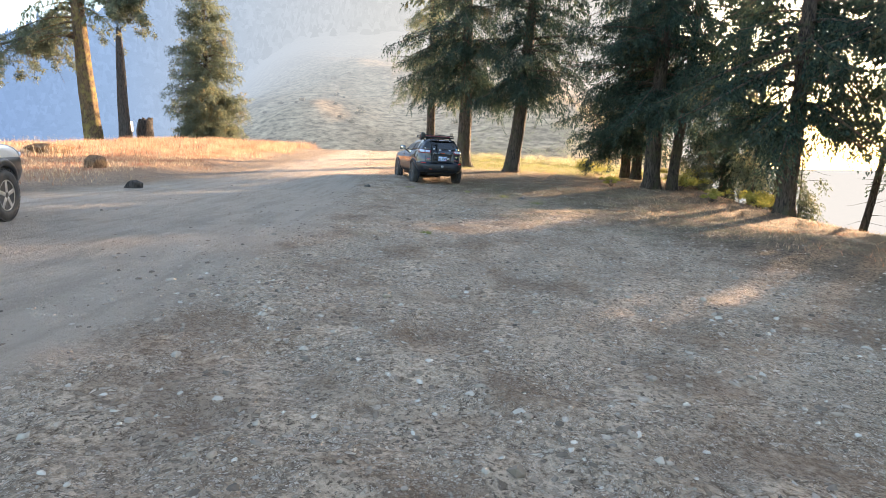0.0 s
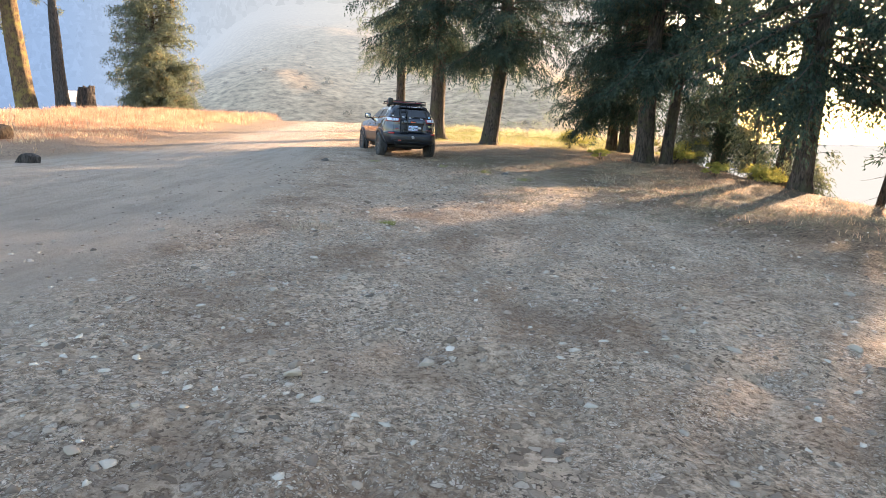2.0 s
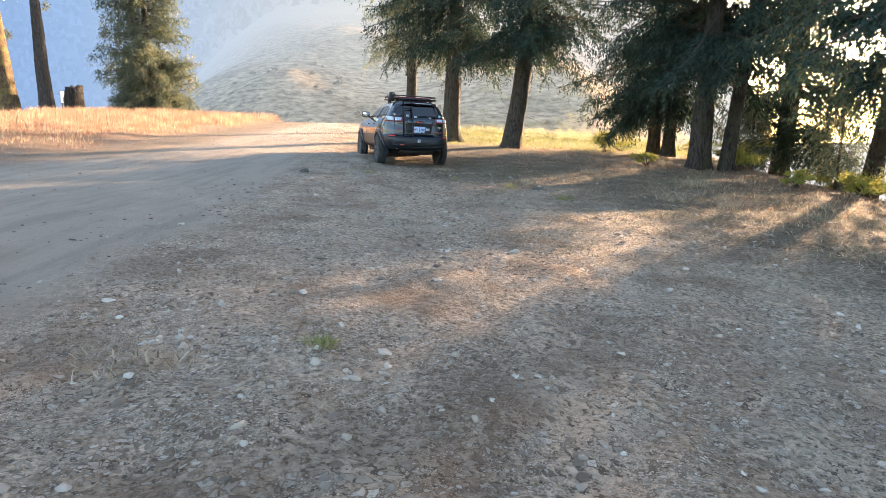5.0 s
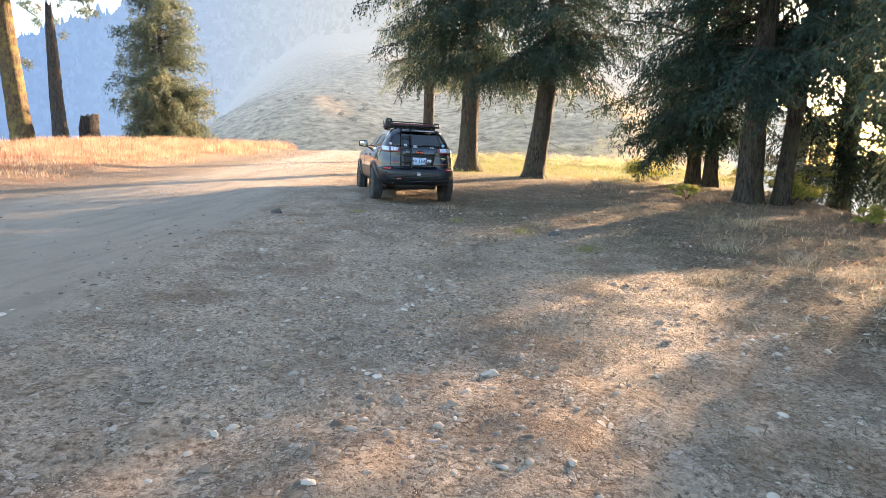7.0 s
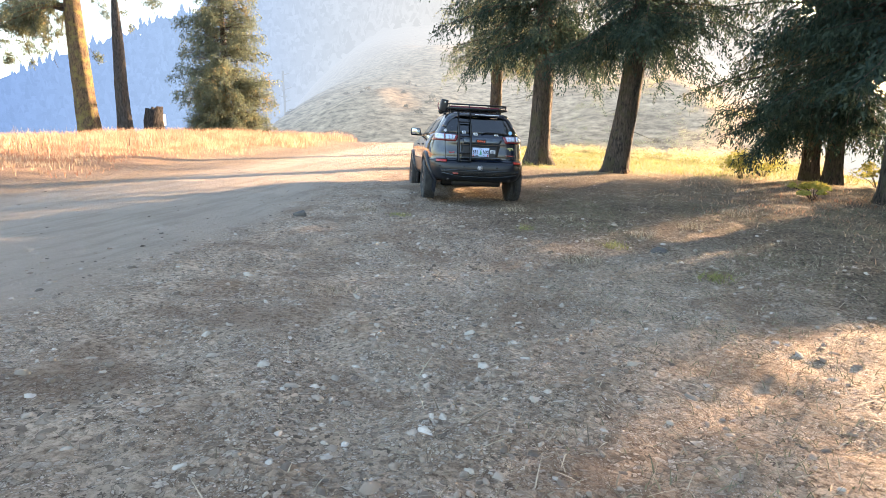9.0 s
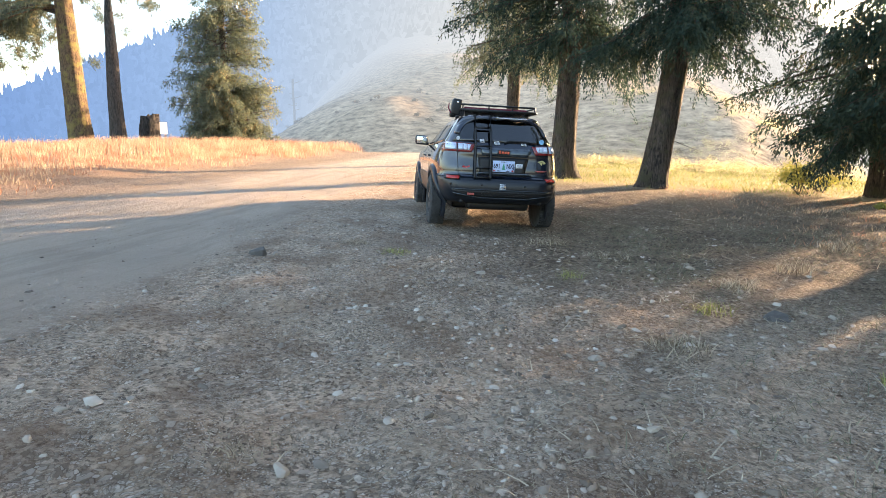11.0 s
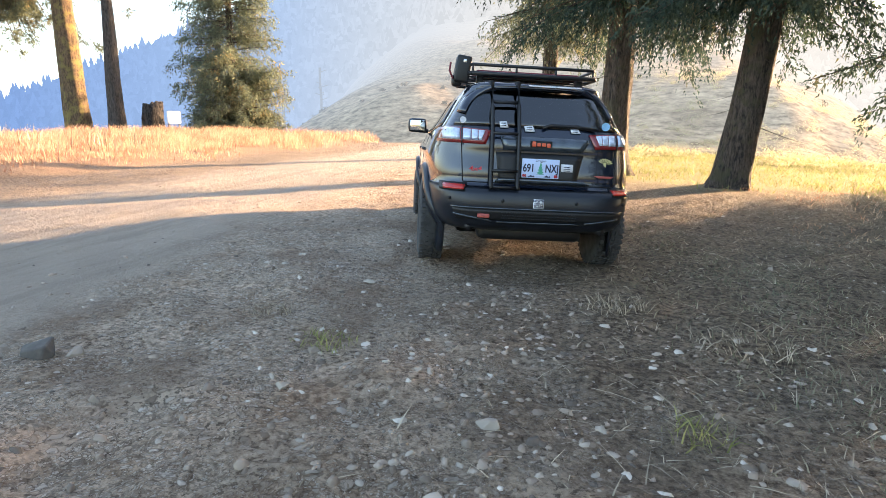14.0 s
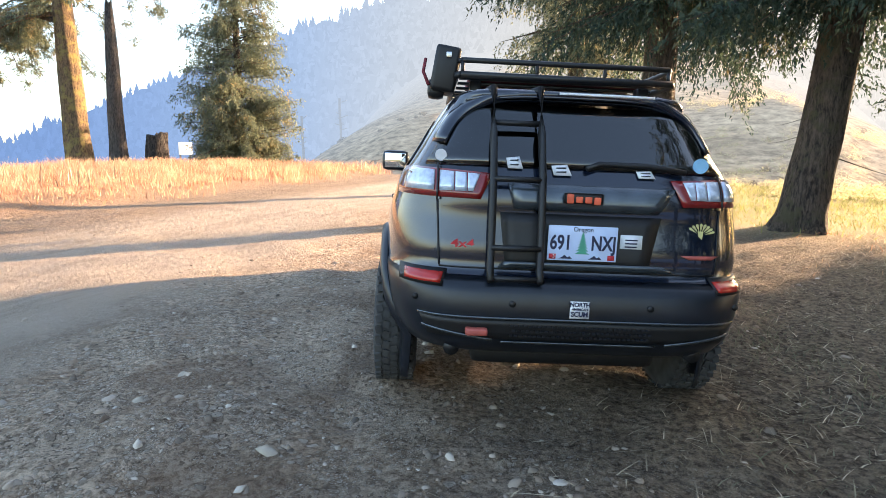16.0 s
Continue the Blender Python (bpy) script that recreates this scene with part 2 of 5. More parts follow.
M_SCRUB = leaf_material("pale_scrub_leaves", (0.36, 0.33, 0.17), (0.56, 0.51, 0.32), None, 0.45)
M_HILL_SCRUB = distant_material("hillside_scrub_hazed", (0.12, 0.10, 0.065), (0.26, 0.22, 0.15), 30, 180, 0.92, 1.5)
M_MAT_GRASS = leaf_material("grey_green_grass", (0.13, 0.135, 0.085), (0.33, 0.30, 0.20), None, 0.3)
M_EARTH = bark_material("root_earth", (0.14, 0.08, 0.045), (0.32, 0.20, 0.11))


SOIL_TONES = [(0.0, (0.05, 0.039, 0.03)), (0.25, (0.155, 0.112, 0.08)), (0.55, (0.33, 0.25, 0.18)), (0.78, (0.41, 0.335, 0.26)), (0.92, (0.50, 0.43, 0.35)), (1.0, (0.69, 0.62, 0.53))]
PALE_TONES = [(0.0, (0.13, 0.10, 0.075)), (0.3, (0.23, 0.185, 0.14)), (0.7, (0.43, 0.375, 0.30)), (0.9, (0.57, 0.51, 0.425)), (1.0, (0.64, 0.59, 0.51))]


def stone_material(name, islands, tones):
    m, nt, b = material(name)
    g = nt.nodes.new("ShaderNodeNewGeometry" if islands else "ShaderNodeObjectInfo")
    col = ramp(nt, g.outputs["Random Per Island" if islands else "Random"], tones)
    n = noise_tex(nt, 30, 5, 0.65)
    col = mix(nt, calc(nt, "MULTIPLY", n, 0.5), col, (0.27, 0.21, 0.155))
    nt.links.new(col, b.inputs["Base Color"])
    b.inputs["Roughness"].default_value = 0.85
    bump(nt, b, n, 0.4, 0.01)
    return m


M_DARK_ROCK = plain("dark_rock", (0.10, 0.09, 0.08), 0.9, 0, 0.4, 12)
M_PEBBLE, M_SCREE, M_STONE = stone_material("pebbles", True, SOIL_TONES), stone_material("broken_stone", True, PALE_TONES), stone_material("stone", False, PALE_TONES)
M_GREEN_GRASS = leaf_material("yellow_green_grass", (0.17, 0.19, 0.06), (0.42, 0.40, 0.16), (0.15, 0.19, 0.06), 0.4)


# ---- lie of the land ----
def smooth(a, b, v):
    t = np.clip((v - a) / (b - a), 0, 1)
    return t * t * (3 - 2 * t)


def wave(x, y, s, seed):
    """Cheap smooth unevenness."""
    return (np.sin(x * s + seed) * np.sin(y * s * 1.13 + seed * 1.7) + 0.5 * np.sin(x * s * 2.3 + y * s * 1.9 + seed * 3.1) + 0.3 * np.sin(x * s * 4.7 - y * s * 3.9 + seed)) / 1.8


def value_noise(x, y, s, seed):
    """Lattice noise from 0 to 1 with features of about 1/s metres."""
    i, j = np.floor(x * s), np.floor(y * s)
    u, v = x * s - i, y * s - j
    u, v = u * u * (3 - 2 * u), v * v * (3 - 2 * v)

    def at(a, b):
        h = np.sin(a * 127.1 + b * 311.7 + seed * 74.7) * 43758.5453
        return h - np.floor(h)

    return (at(i, j) * (1 - u) + at(i + 1, j) * u) * (1 - v) + (at(i, j + 1) * (1 - u) + at(i + 1, j + 1) * u) * v


def height(x, y):
    x, y = np.asarray(x, float), np.asarray(y, float)
    along = np.interp(y, [-20, 0, 11, 17, 20, 25, 30, 40, 46, 60], [-0.1, -0.05, -0.15, -0.2, -0.14, 0.0, 0.2, 0.5, 0.72, 0.3])
    z = along - 0.052 * np.clip(x, -4, 60) - 0.025 * np.clip(x + 4, -7, 0)
    z = z + 0.42 * smooth(-10.2, -23, x) * smooth(8, 30, y)
    z = z + 0.16 * smooth(-9.8, -11.2, x) * smooth(14, 22, y)
    z = z - 0.85 * smooth(-18.5, -27, x) * smooth(26, 40, y)
    # falls away past the verge and past the mound
    edge = x - 9.7 - 0.1 * np.clip(y - 22, 0, 60)
    z = z - 0.38 * np.clip(edge, 0, 400) * smooth(0, 6, edge)
    back = (y - 49) + 0.35 * (x + 20)
    # facing hillside
    az, r = np.degrees(np.arctan2(x, np.maximum(y, 1e-3))), np.hypot(x, y)
    az = np.where(y <= 0, 180.0, az)
    w = smooth(-43, -11, az) * (1 - smooth(14, 35, az))
    hill = np.clip(r - 56, 0, 260)
    keep = 1 - w * smooth(50, 75, r)
    z = z - keep * 0.4 * np.clip(back, 0, 150) * smooth(0, 8, back) * smooth(-11, -19, x)
    z = z - keep * 0.3 * np.clip(-x - 31, 0, 200) * smooth(31, 40, -x)
    z = z + w * (0.255 * hill * smooth(0, 30, hill) - 1.6 * smooth(46, 56, r) * (1 - 0.9 * smooth(-3, 5, az))) + 1.7 * w * smooth(60, 90, r) * wave(x, y, 0.075, 2.0)
    z = z + 0.012 * wave(x, y, 2.1, 0.3) + 0.02 * wave(x, y, 0.7, 5.0)
    # clods and hollows of the rough pull-out, fainter on the graded road
    rough = (0.25 + 0.75 * smooth(-3.8, -1.8, x + 0.7 * wave(x, y, 0.8, 2.0))) * smooth(-8, -6, x) * smooth(30, 26, y)
    z = z + rough * (0.05 * (value_noise(x, y, 2.3, 1) - 0.5) + 0.03 * (value_noise(x, y, 5.1, 2) - 0.5) + 0.024 * (value_noise(x, y, 9.7, 3) - 0.5))
    return np.maximum(z, -70.0)


def ground_z(x, y):
    return float(height(x, y))


def mesh_object(name, verts, faces, mats, parent=None, smooth_shade=False):
    me = bpy.data.meshes.new(name)
    verts = np.asarray(verts, np.float32)
    faces = np.asarray(faces, np.int32)
    k = faces.shape[1]
    me.vertices.add(len(verts))
    me.vertices.foreach_set("co", verts.ravel())
    me.loops.add(faces.size)
    me.loops.foreach_set("vertex_index", faces.ravel())
    me.polygons.add(len(faces))
    me.polygons.foreach_set("loop_start", np.arange(len(faces), dtype=np.int32) * k)
    me.update(calc_edges=True)
    if smooth_shade:
        me.polygons.foreach_set("use_smooth", np.ones(len(faces), bool))
    for mt in mats:
        me.materials.append(mt)
    ob = new(name, me)
    if parent:
        ob.parent = parent
    return ob


def spaced(stops):
    out = []
    for (a, b, s) in stops:
        out.extend(np.arange(a, b, s))
    return np.array(out + [stops[-1][1]])


gx = spaced([(-1800, -300, 150), (-300, -60, 12), (-60, -12, 0.8), (-12, -5, 0.25), (-5, 6, 0.07), (6, 16, 0.25), (16, 60, 1.0), (60, 300, 12), (300, 1800, 150)])
gy = spaced([(-1500, -100, 140), (-100, -10, 6), (-10, -2, 0.5), (-2, 0.5, 0.2), (0.5, 23, 0.07), (23, 26, 0.14), (26, 60, 0.4), (60, 130, 1.6), (130, 330, 6), (330, 2400, 130)])
GX, GY = np.meshgrid(gx, gy)
GZ = height(GX, GY)
nx, ny = len(gx), len(gy)
idx = np.arange(nx * ny).reshape(ny, nx)
quads = np.stack([idx[:-1, :-1], idx[:-1, 1:], idx[1:, 1:], idx[1:, :-1]], -1).reshape(-1, 4)
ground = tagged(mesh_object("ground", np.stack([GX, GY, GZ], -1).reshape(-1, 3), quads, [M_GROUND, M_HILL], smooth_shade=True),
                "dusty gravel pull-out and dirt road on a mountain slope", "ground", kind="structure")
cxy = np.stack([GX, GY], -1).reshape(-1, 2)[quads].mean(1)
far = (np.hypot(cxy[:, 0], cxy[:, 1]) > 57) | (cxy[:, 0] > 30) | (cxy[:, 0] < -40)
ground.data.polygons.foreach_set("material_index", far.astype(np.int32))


# ---- far forested ridge ----
RIDGE_AZ, RIDGE_TOP = [-100, -62, -52, -39, -28, -19, 4, 16, 28], [-0.02, -0.02, 0.01, 0.12, 0.205, 0.26, 0.30, 0.25, 0.02]


def ridge():
    rng = np.random.default_rng(5)
    az = np.radians(np.linspace(-100, 28, 190))
    deg = np.degrees(az)
    top = np.interp(deg, RIDGE_AZ, RIDGE_TOP)
    rows = []
    for f, rr in ((0.0, 230.0), (0.5, 270.0), (1.0, 310.0)):
        h = -40 + (top * 310 + 40) * f
        rows.append(np.stack([np.sin(az) * rr, np.cos(az) * rr, h + 2 * np.sin(deg * 1.7)], -1))
    v = np.concatenate(rows)
    n = len(az)
    i = np.arange(n - 1)
    f = np.concatenate([np.stack([i + k * n, i + 1 + k * n, i + 1 + (k + 1) * n, i + (k + 1) * n], -1) for k in range(2)])
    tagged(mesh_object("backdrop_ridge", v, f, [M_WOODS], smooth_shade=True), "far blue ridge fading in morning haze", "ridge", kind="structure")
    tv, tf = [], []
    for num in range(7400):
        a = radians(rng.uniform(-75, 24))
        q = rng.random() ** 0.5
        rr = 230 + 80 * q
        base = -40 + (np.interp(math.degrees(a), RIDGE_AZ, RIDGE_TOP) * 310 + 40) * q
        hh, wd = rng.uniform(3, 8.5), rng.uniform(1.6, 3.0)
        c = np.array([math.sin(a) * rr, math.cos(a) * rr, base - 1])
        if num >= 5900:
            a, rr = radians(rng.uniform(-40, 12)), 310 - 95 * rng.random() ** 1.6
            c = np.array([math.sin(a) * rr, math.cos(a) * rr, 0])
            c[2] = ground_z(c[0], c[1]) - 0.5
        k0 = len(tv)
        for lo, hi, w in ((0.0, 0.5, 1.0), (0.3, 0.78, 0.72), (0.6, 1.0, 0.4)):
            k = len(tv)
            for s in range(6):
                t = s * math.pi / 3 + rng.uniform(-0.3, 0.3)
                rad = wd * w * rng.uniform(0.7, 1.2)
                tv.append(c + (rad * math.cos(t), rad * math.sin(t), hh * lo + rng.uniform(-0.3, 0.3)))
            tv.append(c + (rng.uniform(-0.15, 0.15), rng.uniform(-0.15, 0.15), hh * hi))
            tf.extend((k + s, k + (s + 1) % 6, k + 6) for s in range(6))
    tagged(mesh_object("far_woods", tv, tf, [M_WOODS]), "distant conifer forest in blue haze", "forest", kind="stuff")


ridge()


# ---- trees ----
def tube(path, radii, sides=8, rng=None, rough=0.0):
    """Rings along a path: vertices and quads."""
    path = np.asarray(path, float)
    v, f = [], []
    for i, (p, r) in enumerate(zip(path, radii)):
        d = path[min(i + 1, len(path) - 1)] - path[max(i - 1, 0)]
        d = d / (np.linalg.norm(d) + 1e-9)
        a = np.cross(d, (0.31, 0.95, 0.05) if abs(d[2]) > 0.6 else (0, 0, 1.0))
        a = a / np.linalg.norm(a)
        b = np.cross(d, a)
        for s in range(sides):
            t = 2 * math.pi * s / sides
            k = r * (1 + (rng.uniform(-rough, rough) if rng is not None else 0))
            v.append(p + k * (a * math.cos(t) + b * math.sin(t)))
    for i in range(len(path) - 1):
        for s in range(sides):
            f.append((i * sides + s, i * sides + (s + 1) % sides, (i + 1) * sides + (s + 1) % sides, (i + 1) * sides + s))
    return v, f


def conifer(name, label, x, y, tall, girth, crown_from, reach, lean=(0, 0), seed=1, bark=None, leaf=None, branches=110, taper=0.55, droop=0.35, dense=1.0, curve=0.0, roots=0.5, dead=10, sides=None, needle=1.0, even=0.0, curtain=1.0, inner=0.16):
    """A tapered trunk with flared foot, drooping limbs and sprays of needles."""
    rng = np.random.default_rng(seed)
    bark, leaf = bark or M_BARK, leaf or M_NEEDLES
    z0 = ground_z(x, y)
    tree = tagged(new(name), label, "tree", "firs along the verge")
    tree.location = (x, y, z0)

    def axis(h):
        k = h / tall
        off = np.array(lean) * (h + curve * 1.6 * (1 - math.exp(-h / 1.6)))
        return np.array([off[0] + 0.05 * math.sin(h * 0.5 + seed), off[1] + 0.05 * math.cos(h * 0.43 + seed * 2), h])

    def radius(h):
        k = h / tall
        return girth / 2 * ((1 - k) ** 0.8 * 0.9 + 0.02) + girth * roots * 0.45 * math.exp(-(h + 0.15) / 0.35)

    hs = [-0.25, 0.0, 0.12, 0.3, 0.6, 1.0, 1.6, 2.3, 3.2, 4.2, 5.5, 7, 9, 11, 13.5, 16, 19, 23]
    hs = [h for h in hs if h < tall * 0.97] + [tall]
    n = 20
    tv, tf = [], []
    lobes = rng.uniform(0, 6.28, 3)
    for h in hs:
        c = axis(max(h, 0))
        c[2] = h
        for s in range(n):
            t = 2 * math.pi * s / n
            flare = math.exp(-max(h, 0) / 0.4)
            r = radius(max(h, 0)) * (1 + flare * 0.28 * math.sin(4 * t + lobes[0]) + 0.06 * math.sin(7 * t + lobes[1] + h * 0.5) + rng.uniform(-0.04, 0.04))
            tv.append(c + (r * math.cos(t), r * math.sin(t), 0))
    for i in range(len(hs) - 1):
        for s in range(n):
            tf.append((i * n + s, i * n + (s + 1) % n, (i + 1) * n + (s + 1) % n, (i + 1) * n + s))
    mesh_object("trunk", tv, tf, [bark], tree, True)
    bv, bf, lp, ld, ls = [], [], [], [], []
    for k in range(branches + dead):
        bare = k >= branches
        if bare:
            h = rng.uniform(1.2, crown_from + 2.0)
            length = rng.uniform(0.3, reach * 0.38)
        else:
            u = (k + rng.random()) / branches
            h = crown_from + (tall - crown_from) * (u ** 1.62) * 0.985
            prof = (1 - (h - crown_from) / (tall - crown_from)) ** taper
            prof *= 0.6 + 0.4 * min(1, (h - crown_from) / 2.4 + 0.25)
            length = reach * max(prof, 0.05) * (rng.uniform(0.35 + even, 1.0) + (0.25 - even * 0.4) * (rng.random() > 0.75))
        t = rng.uniform(0, 2 * math.pi)
        if sides and rng.random() < sides[1]:
            t = sides[0] + rng.uniform(-0.9, 0.9)
        out = np.array([math.cos(t), math.sin(t), 0])
        p0 = axis(h)
        slope = rng.uniform(-0.35, 0.3) + 0.3 * (h / tall)
        m = 7
        pts = []
        bend = rng.uniform(-0.25, 0.25)
        sidew = np.array([-out[1], out[0], 0])
        for i in range(m):
            q = i / (m - 1)
            pts.append(p0 + out * length * q + sidew * bend * length * q * q + np.array([0, 0, length * (slope * q - droop * (1 if not bare else 0.4) * q * q * 1.2 + 0.14 * q ** 4)]))
        r0 = max(0.009, 0.011 * length + 0.003) * (1.2 if not bare else 0.8)
        v, f = tube(pts, [r0 * (1 - 0.85 * i / (m - 1)) for i in range(m)], 4)
        o = len(bv)
        bv.extend(v)
        bf.extend(tuple(a + o for a in q) for q in f)
        if bare:
            continue
        pts = np.array(pts)
        high = h > 9.5 + 4 * (y > 45)
        count = int(length * (3 if high else 5) * dense) + 2
        thin = rng.uniform(0.0, 0.5)
        for j in range(count):
            if rng.random() < thin:
                continue
            q = inner + (1 - inner) * (j + rng.random()) / count
            fi = q * (m - 1)
            i = min(int(fi), m - 2)
            p = pts[i] + (pts[i + 1] - pts[i]) * (fi - i)
            way = pts[i + 1] - pts[i]
            way = way / np.linalg.norm(way)
            full = rng.uniform(0.35, 1.5)
            for sgn in (-1, 1):
                tl = (0.30 + 0.42 * (1 - q) * min(length, 3) / 2 + 0.14) * rng.uniform(0.5, 1.3) * curtain
                tw = sidew * sgn * rng.uniform(0.3, 1.0) + way * rng.uniform(0.25, 0.9) + np.array([0, 0, rng.uniform(-1.5, 0.15)])
                tw = tw / np.linalg.norm(tw)
                nn = max(3, int(tl * full * (8 if high else 36 / needle)))
                for a in range(nn):
                    qq = (a + rng.random()) / nn
                    thick = 0.075 * (1 - 0.6 * qq) * needle
                    lp.append(p + tw * tl * qq + np.array([0, 0, -0.4 * tl * qq * qq]) + rng.normal(0, thick, 3))
                    d = tw + rng.normal(0, 0.5, 3) + np.array([0, 0, -0.2 - 0.5 * qq])
                    ld.append(d / np.linalg.norm(d))
                    ls.append(rng.uniform(0.6, 1.25) * (0.135 - 0.035 * qq) * (2.8 if high else needle))
    tagged(mesh_object("branching", bv, bf, [bark], tree), kind="stuff")
    lp, ld, ls = np.array(lp), np.array(ld), np.array(ls)
    side = np.cross(ld, rng.normal(0, 1, ld.shape))
    side /= np.linalg.norm(side, axis=1)[:, None]
    w = (ls * 0.2)[:, None] * side
    v = np.stack([lp - w, lp + w, lp + ld * ls[:, None]], 1).reshape(-1, 3)
    f = np.arange(len(v)).reshape(-1, 3)
    tagged(mesh_object("crown", v, f, [leaf], tree), kind="stuff")
    return tree


FIR = "fir_tree"
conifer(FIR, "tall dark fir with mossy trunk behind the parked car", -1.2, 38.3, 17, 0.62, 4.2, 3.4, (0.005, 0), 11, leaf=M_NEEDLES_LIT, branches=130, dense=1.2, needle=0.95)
conifer(FIR, "stout fir with straight bare lower trunk beside the car", 0.75, 32.6, 19, 0.82, 4.3, 4.3, (0.02, 0.0), 12, branches=165, dense=1.35, droop=0.42, needle=1.0, curtain=1.1)
conifer(FIR, "dark fir with curved trunk leaning over the verge", 3.15, 31.0, 19, 0.82, 4.2, 4.1, (0.1, 0.0), 13, branches=165, curve=0.9, dense=1.35, droop=0.42, needle=1.0, curtain=1.1)
conifer(FIR, "slender fir of a pair at the verge", 9.5, 32.2, 18, 0.58, 1.9, 4.3, (0.0, 0.0), 14, branches=135, dense=1.15, needle=1.15, roots=0.3, inner=0.28)
conifer(FIR, "slender fir of a pair, slightly tilted", 9.8, 31.3, 18, 0.52, 2.4, 4.0, (0.06, 0), 15, branches=120, dense=1.15, needle=1.15, roots=0.3, inner=0.28)
conifer(FIR, "thick dark fir trunk at the edge of the pull-out", 8.9, 26.0, 21, 0.72, 3.5, 4.3, (0.01, 0), 16, branches=160, dense=1.3, needle=1.15, roots=0.25, inner=0.28)
conifer(FIR, "tilted dark fir close beside a thicker one", 9.8, 26.0, 20, 0.5, 4.0, 3.8, (0.07, 0), 17, branches=135, dense=1.2, needle=1.15, roots=0.25, inner=0.28)
conifer(FIR, "dark fir standing below the edge of the slope", 14.8, 31.6, 20, 0.85, 2.0, 4.4, (0.03, 0), 18, branches=160, dense=1.3, needle=1.25, inner=0.2)
conifer(FIR, "broad old fir with flared foot and low branches", 10.9, 19.1, 21, 0.54, 2.8, 4.4, (0.01, 0), 19, branches=165, dense=1.25, needle=1.15, roots=0.4, dead=30, inner=0.2)
conifer(FIR, "dark tilted fir rooted below the edge of the slope", 13.9, 25.0, 20, 0.62, 6.8, 3.8, (0.08, 0), 23, branches=100, dense=1.1, needle=1.2, roots=0.4, dead=16)
conifer(FIR, "thin leaning fir at the drop", 14.6, 21.0, 12, 0.3, 4.6, 2.8, (0.16, 0.0), 20, branches=60, dead=34)
# Firs mostly out of view, added for the shade they cast on the gravel.
for i, (tx, ty) in enumerate([(18.5, 17.0), (15.2, 12.3), (22.0, 22.0), (20, 9), (26, 30), (16, 6.5), (13.2, 15.8), (24, 15)]):
    conifer(FIR, "dark fir set out of view to shade the pull-out", tx, ty, 22, 0.8, 5.5 if ty < 17 else 2.6, 4.4, (0.0, 0), 40 + i, branches=135, dense=0.5, needle=2.0)
for tx, ty, th in ((12.7, 24.9, 4.2), (13.4, 22.6, 3.4), (12.3, 29.2, 3.8)):
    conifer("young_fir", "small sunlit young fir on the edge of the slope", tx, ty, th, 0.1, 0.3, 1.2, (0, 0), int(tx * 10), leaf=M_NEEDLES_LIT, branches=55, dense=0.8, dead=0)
# One more added fir out of view, its high crown shaping the sun patches.
conifer(FIR, "dark fir set out of view to shade the pull-out", 18.6, 23.4, 21, 0.7, 10.5, 4.0, (0, 0), 51, branches=130, dense=0.65, needle=2.0)
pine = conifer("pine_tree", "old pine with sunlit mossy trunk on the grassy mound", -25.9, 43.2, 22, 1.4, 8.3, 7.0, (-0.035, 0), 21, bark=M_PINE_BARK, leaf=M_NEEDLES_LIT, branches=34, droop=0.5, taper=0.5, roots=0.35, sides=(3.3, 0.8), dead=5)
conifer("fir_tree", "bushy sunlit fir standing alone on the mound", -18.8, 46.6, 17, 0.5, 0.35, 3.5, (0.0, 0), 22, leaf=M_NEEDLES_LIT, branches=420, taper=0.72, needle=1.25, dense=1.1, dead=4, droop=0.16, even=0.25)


# low limb of the pine, with needles hanging in clumps
def hanging_limb(tree, start, end, sag, seed):
    rng = np.random.default_rng(seed)
    a, b = np.array(start, float), np.array(end, float)
    path = [a + (b - a) * q + np.array([0, 0, -sag * q * q + 0.35 * math.sin(q * 7)]) for q in np.linspace(0, 1, 9)]
    v, f = tube(path, [0.17 * (1 - 0.8 * i / 8) for i in range(9)], 7)
    mesh_object("limb", v, f, [M_BARK], tree, True)
    bv, bf, lp, ld = [], [], [], []
    for _ in range(34):
        q = rng.uniform(0.25, 1.0)
        i = min(int(q * 8), 7)
        p = path[i] + (path[i + 1] - path[i]) * (q * 8 - i)
        d = np.array([rng.normal(0, 0.6), rng.normal(0, 0.8), -rng.uniform(0.1, 1.0)])
        n = rng.uniform(0.8, 2.6)
        sub = [p + d * n * k + np.array([0, 0, -0.5 * n * k * k]) for k in (0, 0.35, 0.7, 1.0)]
        v, f = tube(sub, [0.035, 0.028, 0.02, 0.01], 4)
        o = len(bv)
        bv.extend(v)
        bf.extend(tuple(c + o for c in r) for r in f)
        for _k in range(5):
            c = sub[1] + (sub[3] - sub[1]) * rng.random() + rng.normal(0, 0.18, 3)
            for _l in range(60):
                e = rng.normal(0, 1, 3) + np.array([0, 0, -0.5])
                e /= np.linalg.norm(e)
                lp.append(c + e * 0.1 * rng.random() + rng.normal(0, 0.12, 3))
                ld.append(e)
    tagged(mesh_object("branching", bv, bf, [M_BARK], tree), kind="stuff")
    lp, ld = np.array(lp), np.array(ld)
    side = np.cross(ld, rng.normal(0, 1, ld.shape))
    side /= np.linalg.norm(side, axis=1)[:, None]
    v = np.stack([lp - side * 0.028, lp + side * 0.028, lp + ld * 0.26], 1).reshape(-1, 3)
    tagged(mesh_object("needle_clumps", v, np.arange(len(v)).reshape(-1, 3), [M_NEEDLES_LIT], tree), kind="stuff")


hanging_limb(pine, (-0.4, -0.2, 8.0), (-8.0, -1.5, 8.3), 1.0, 5)
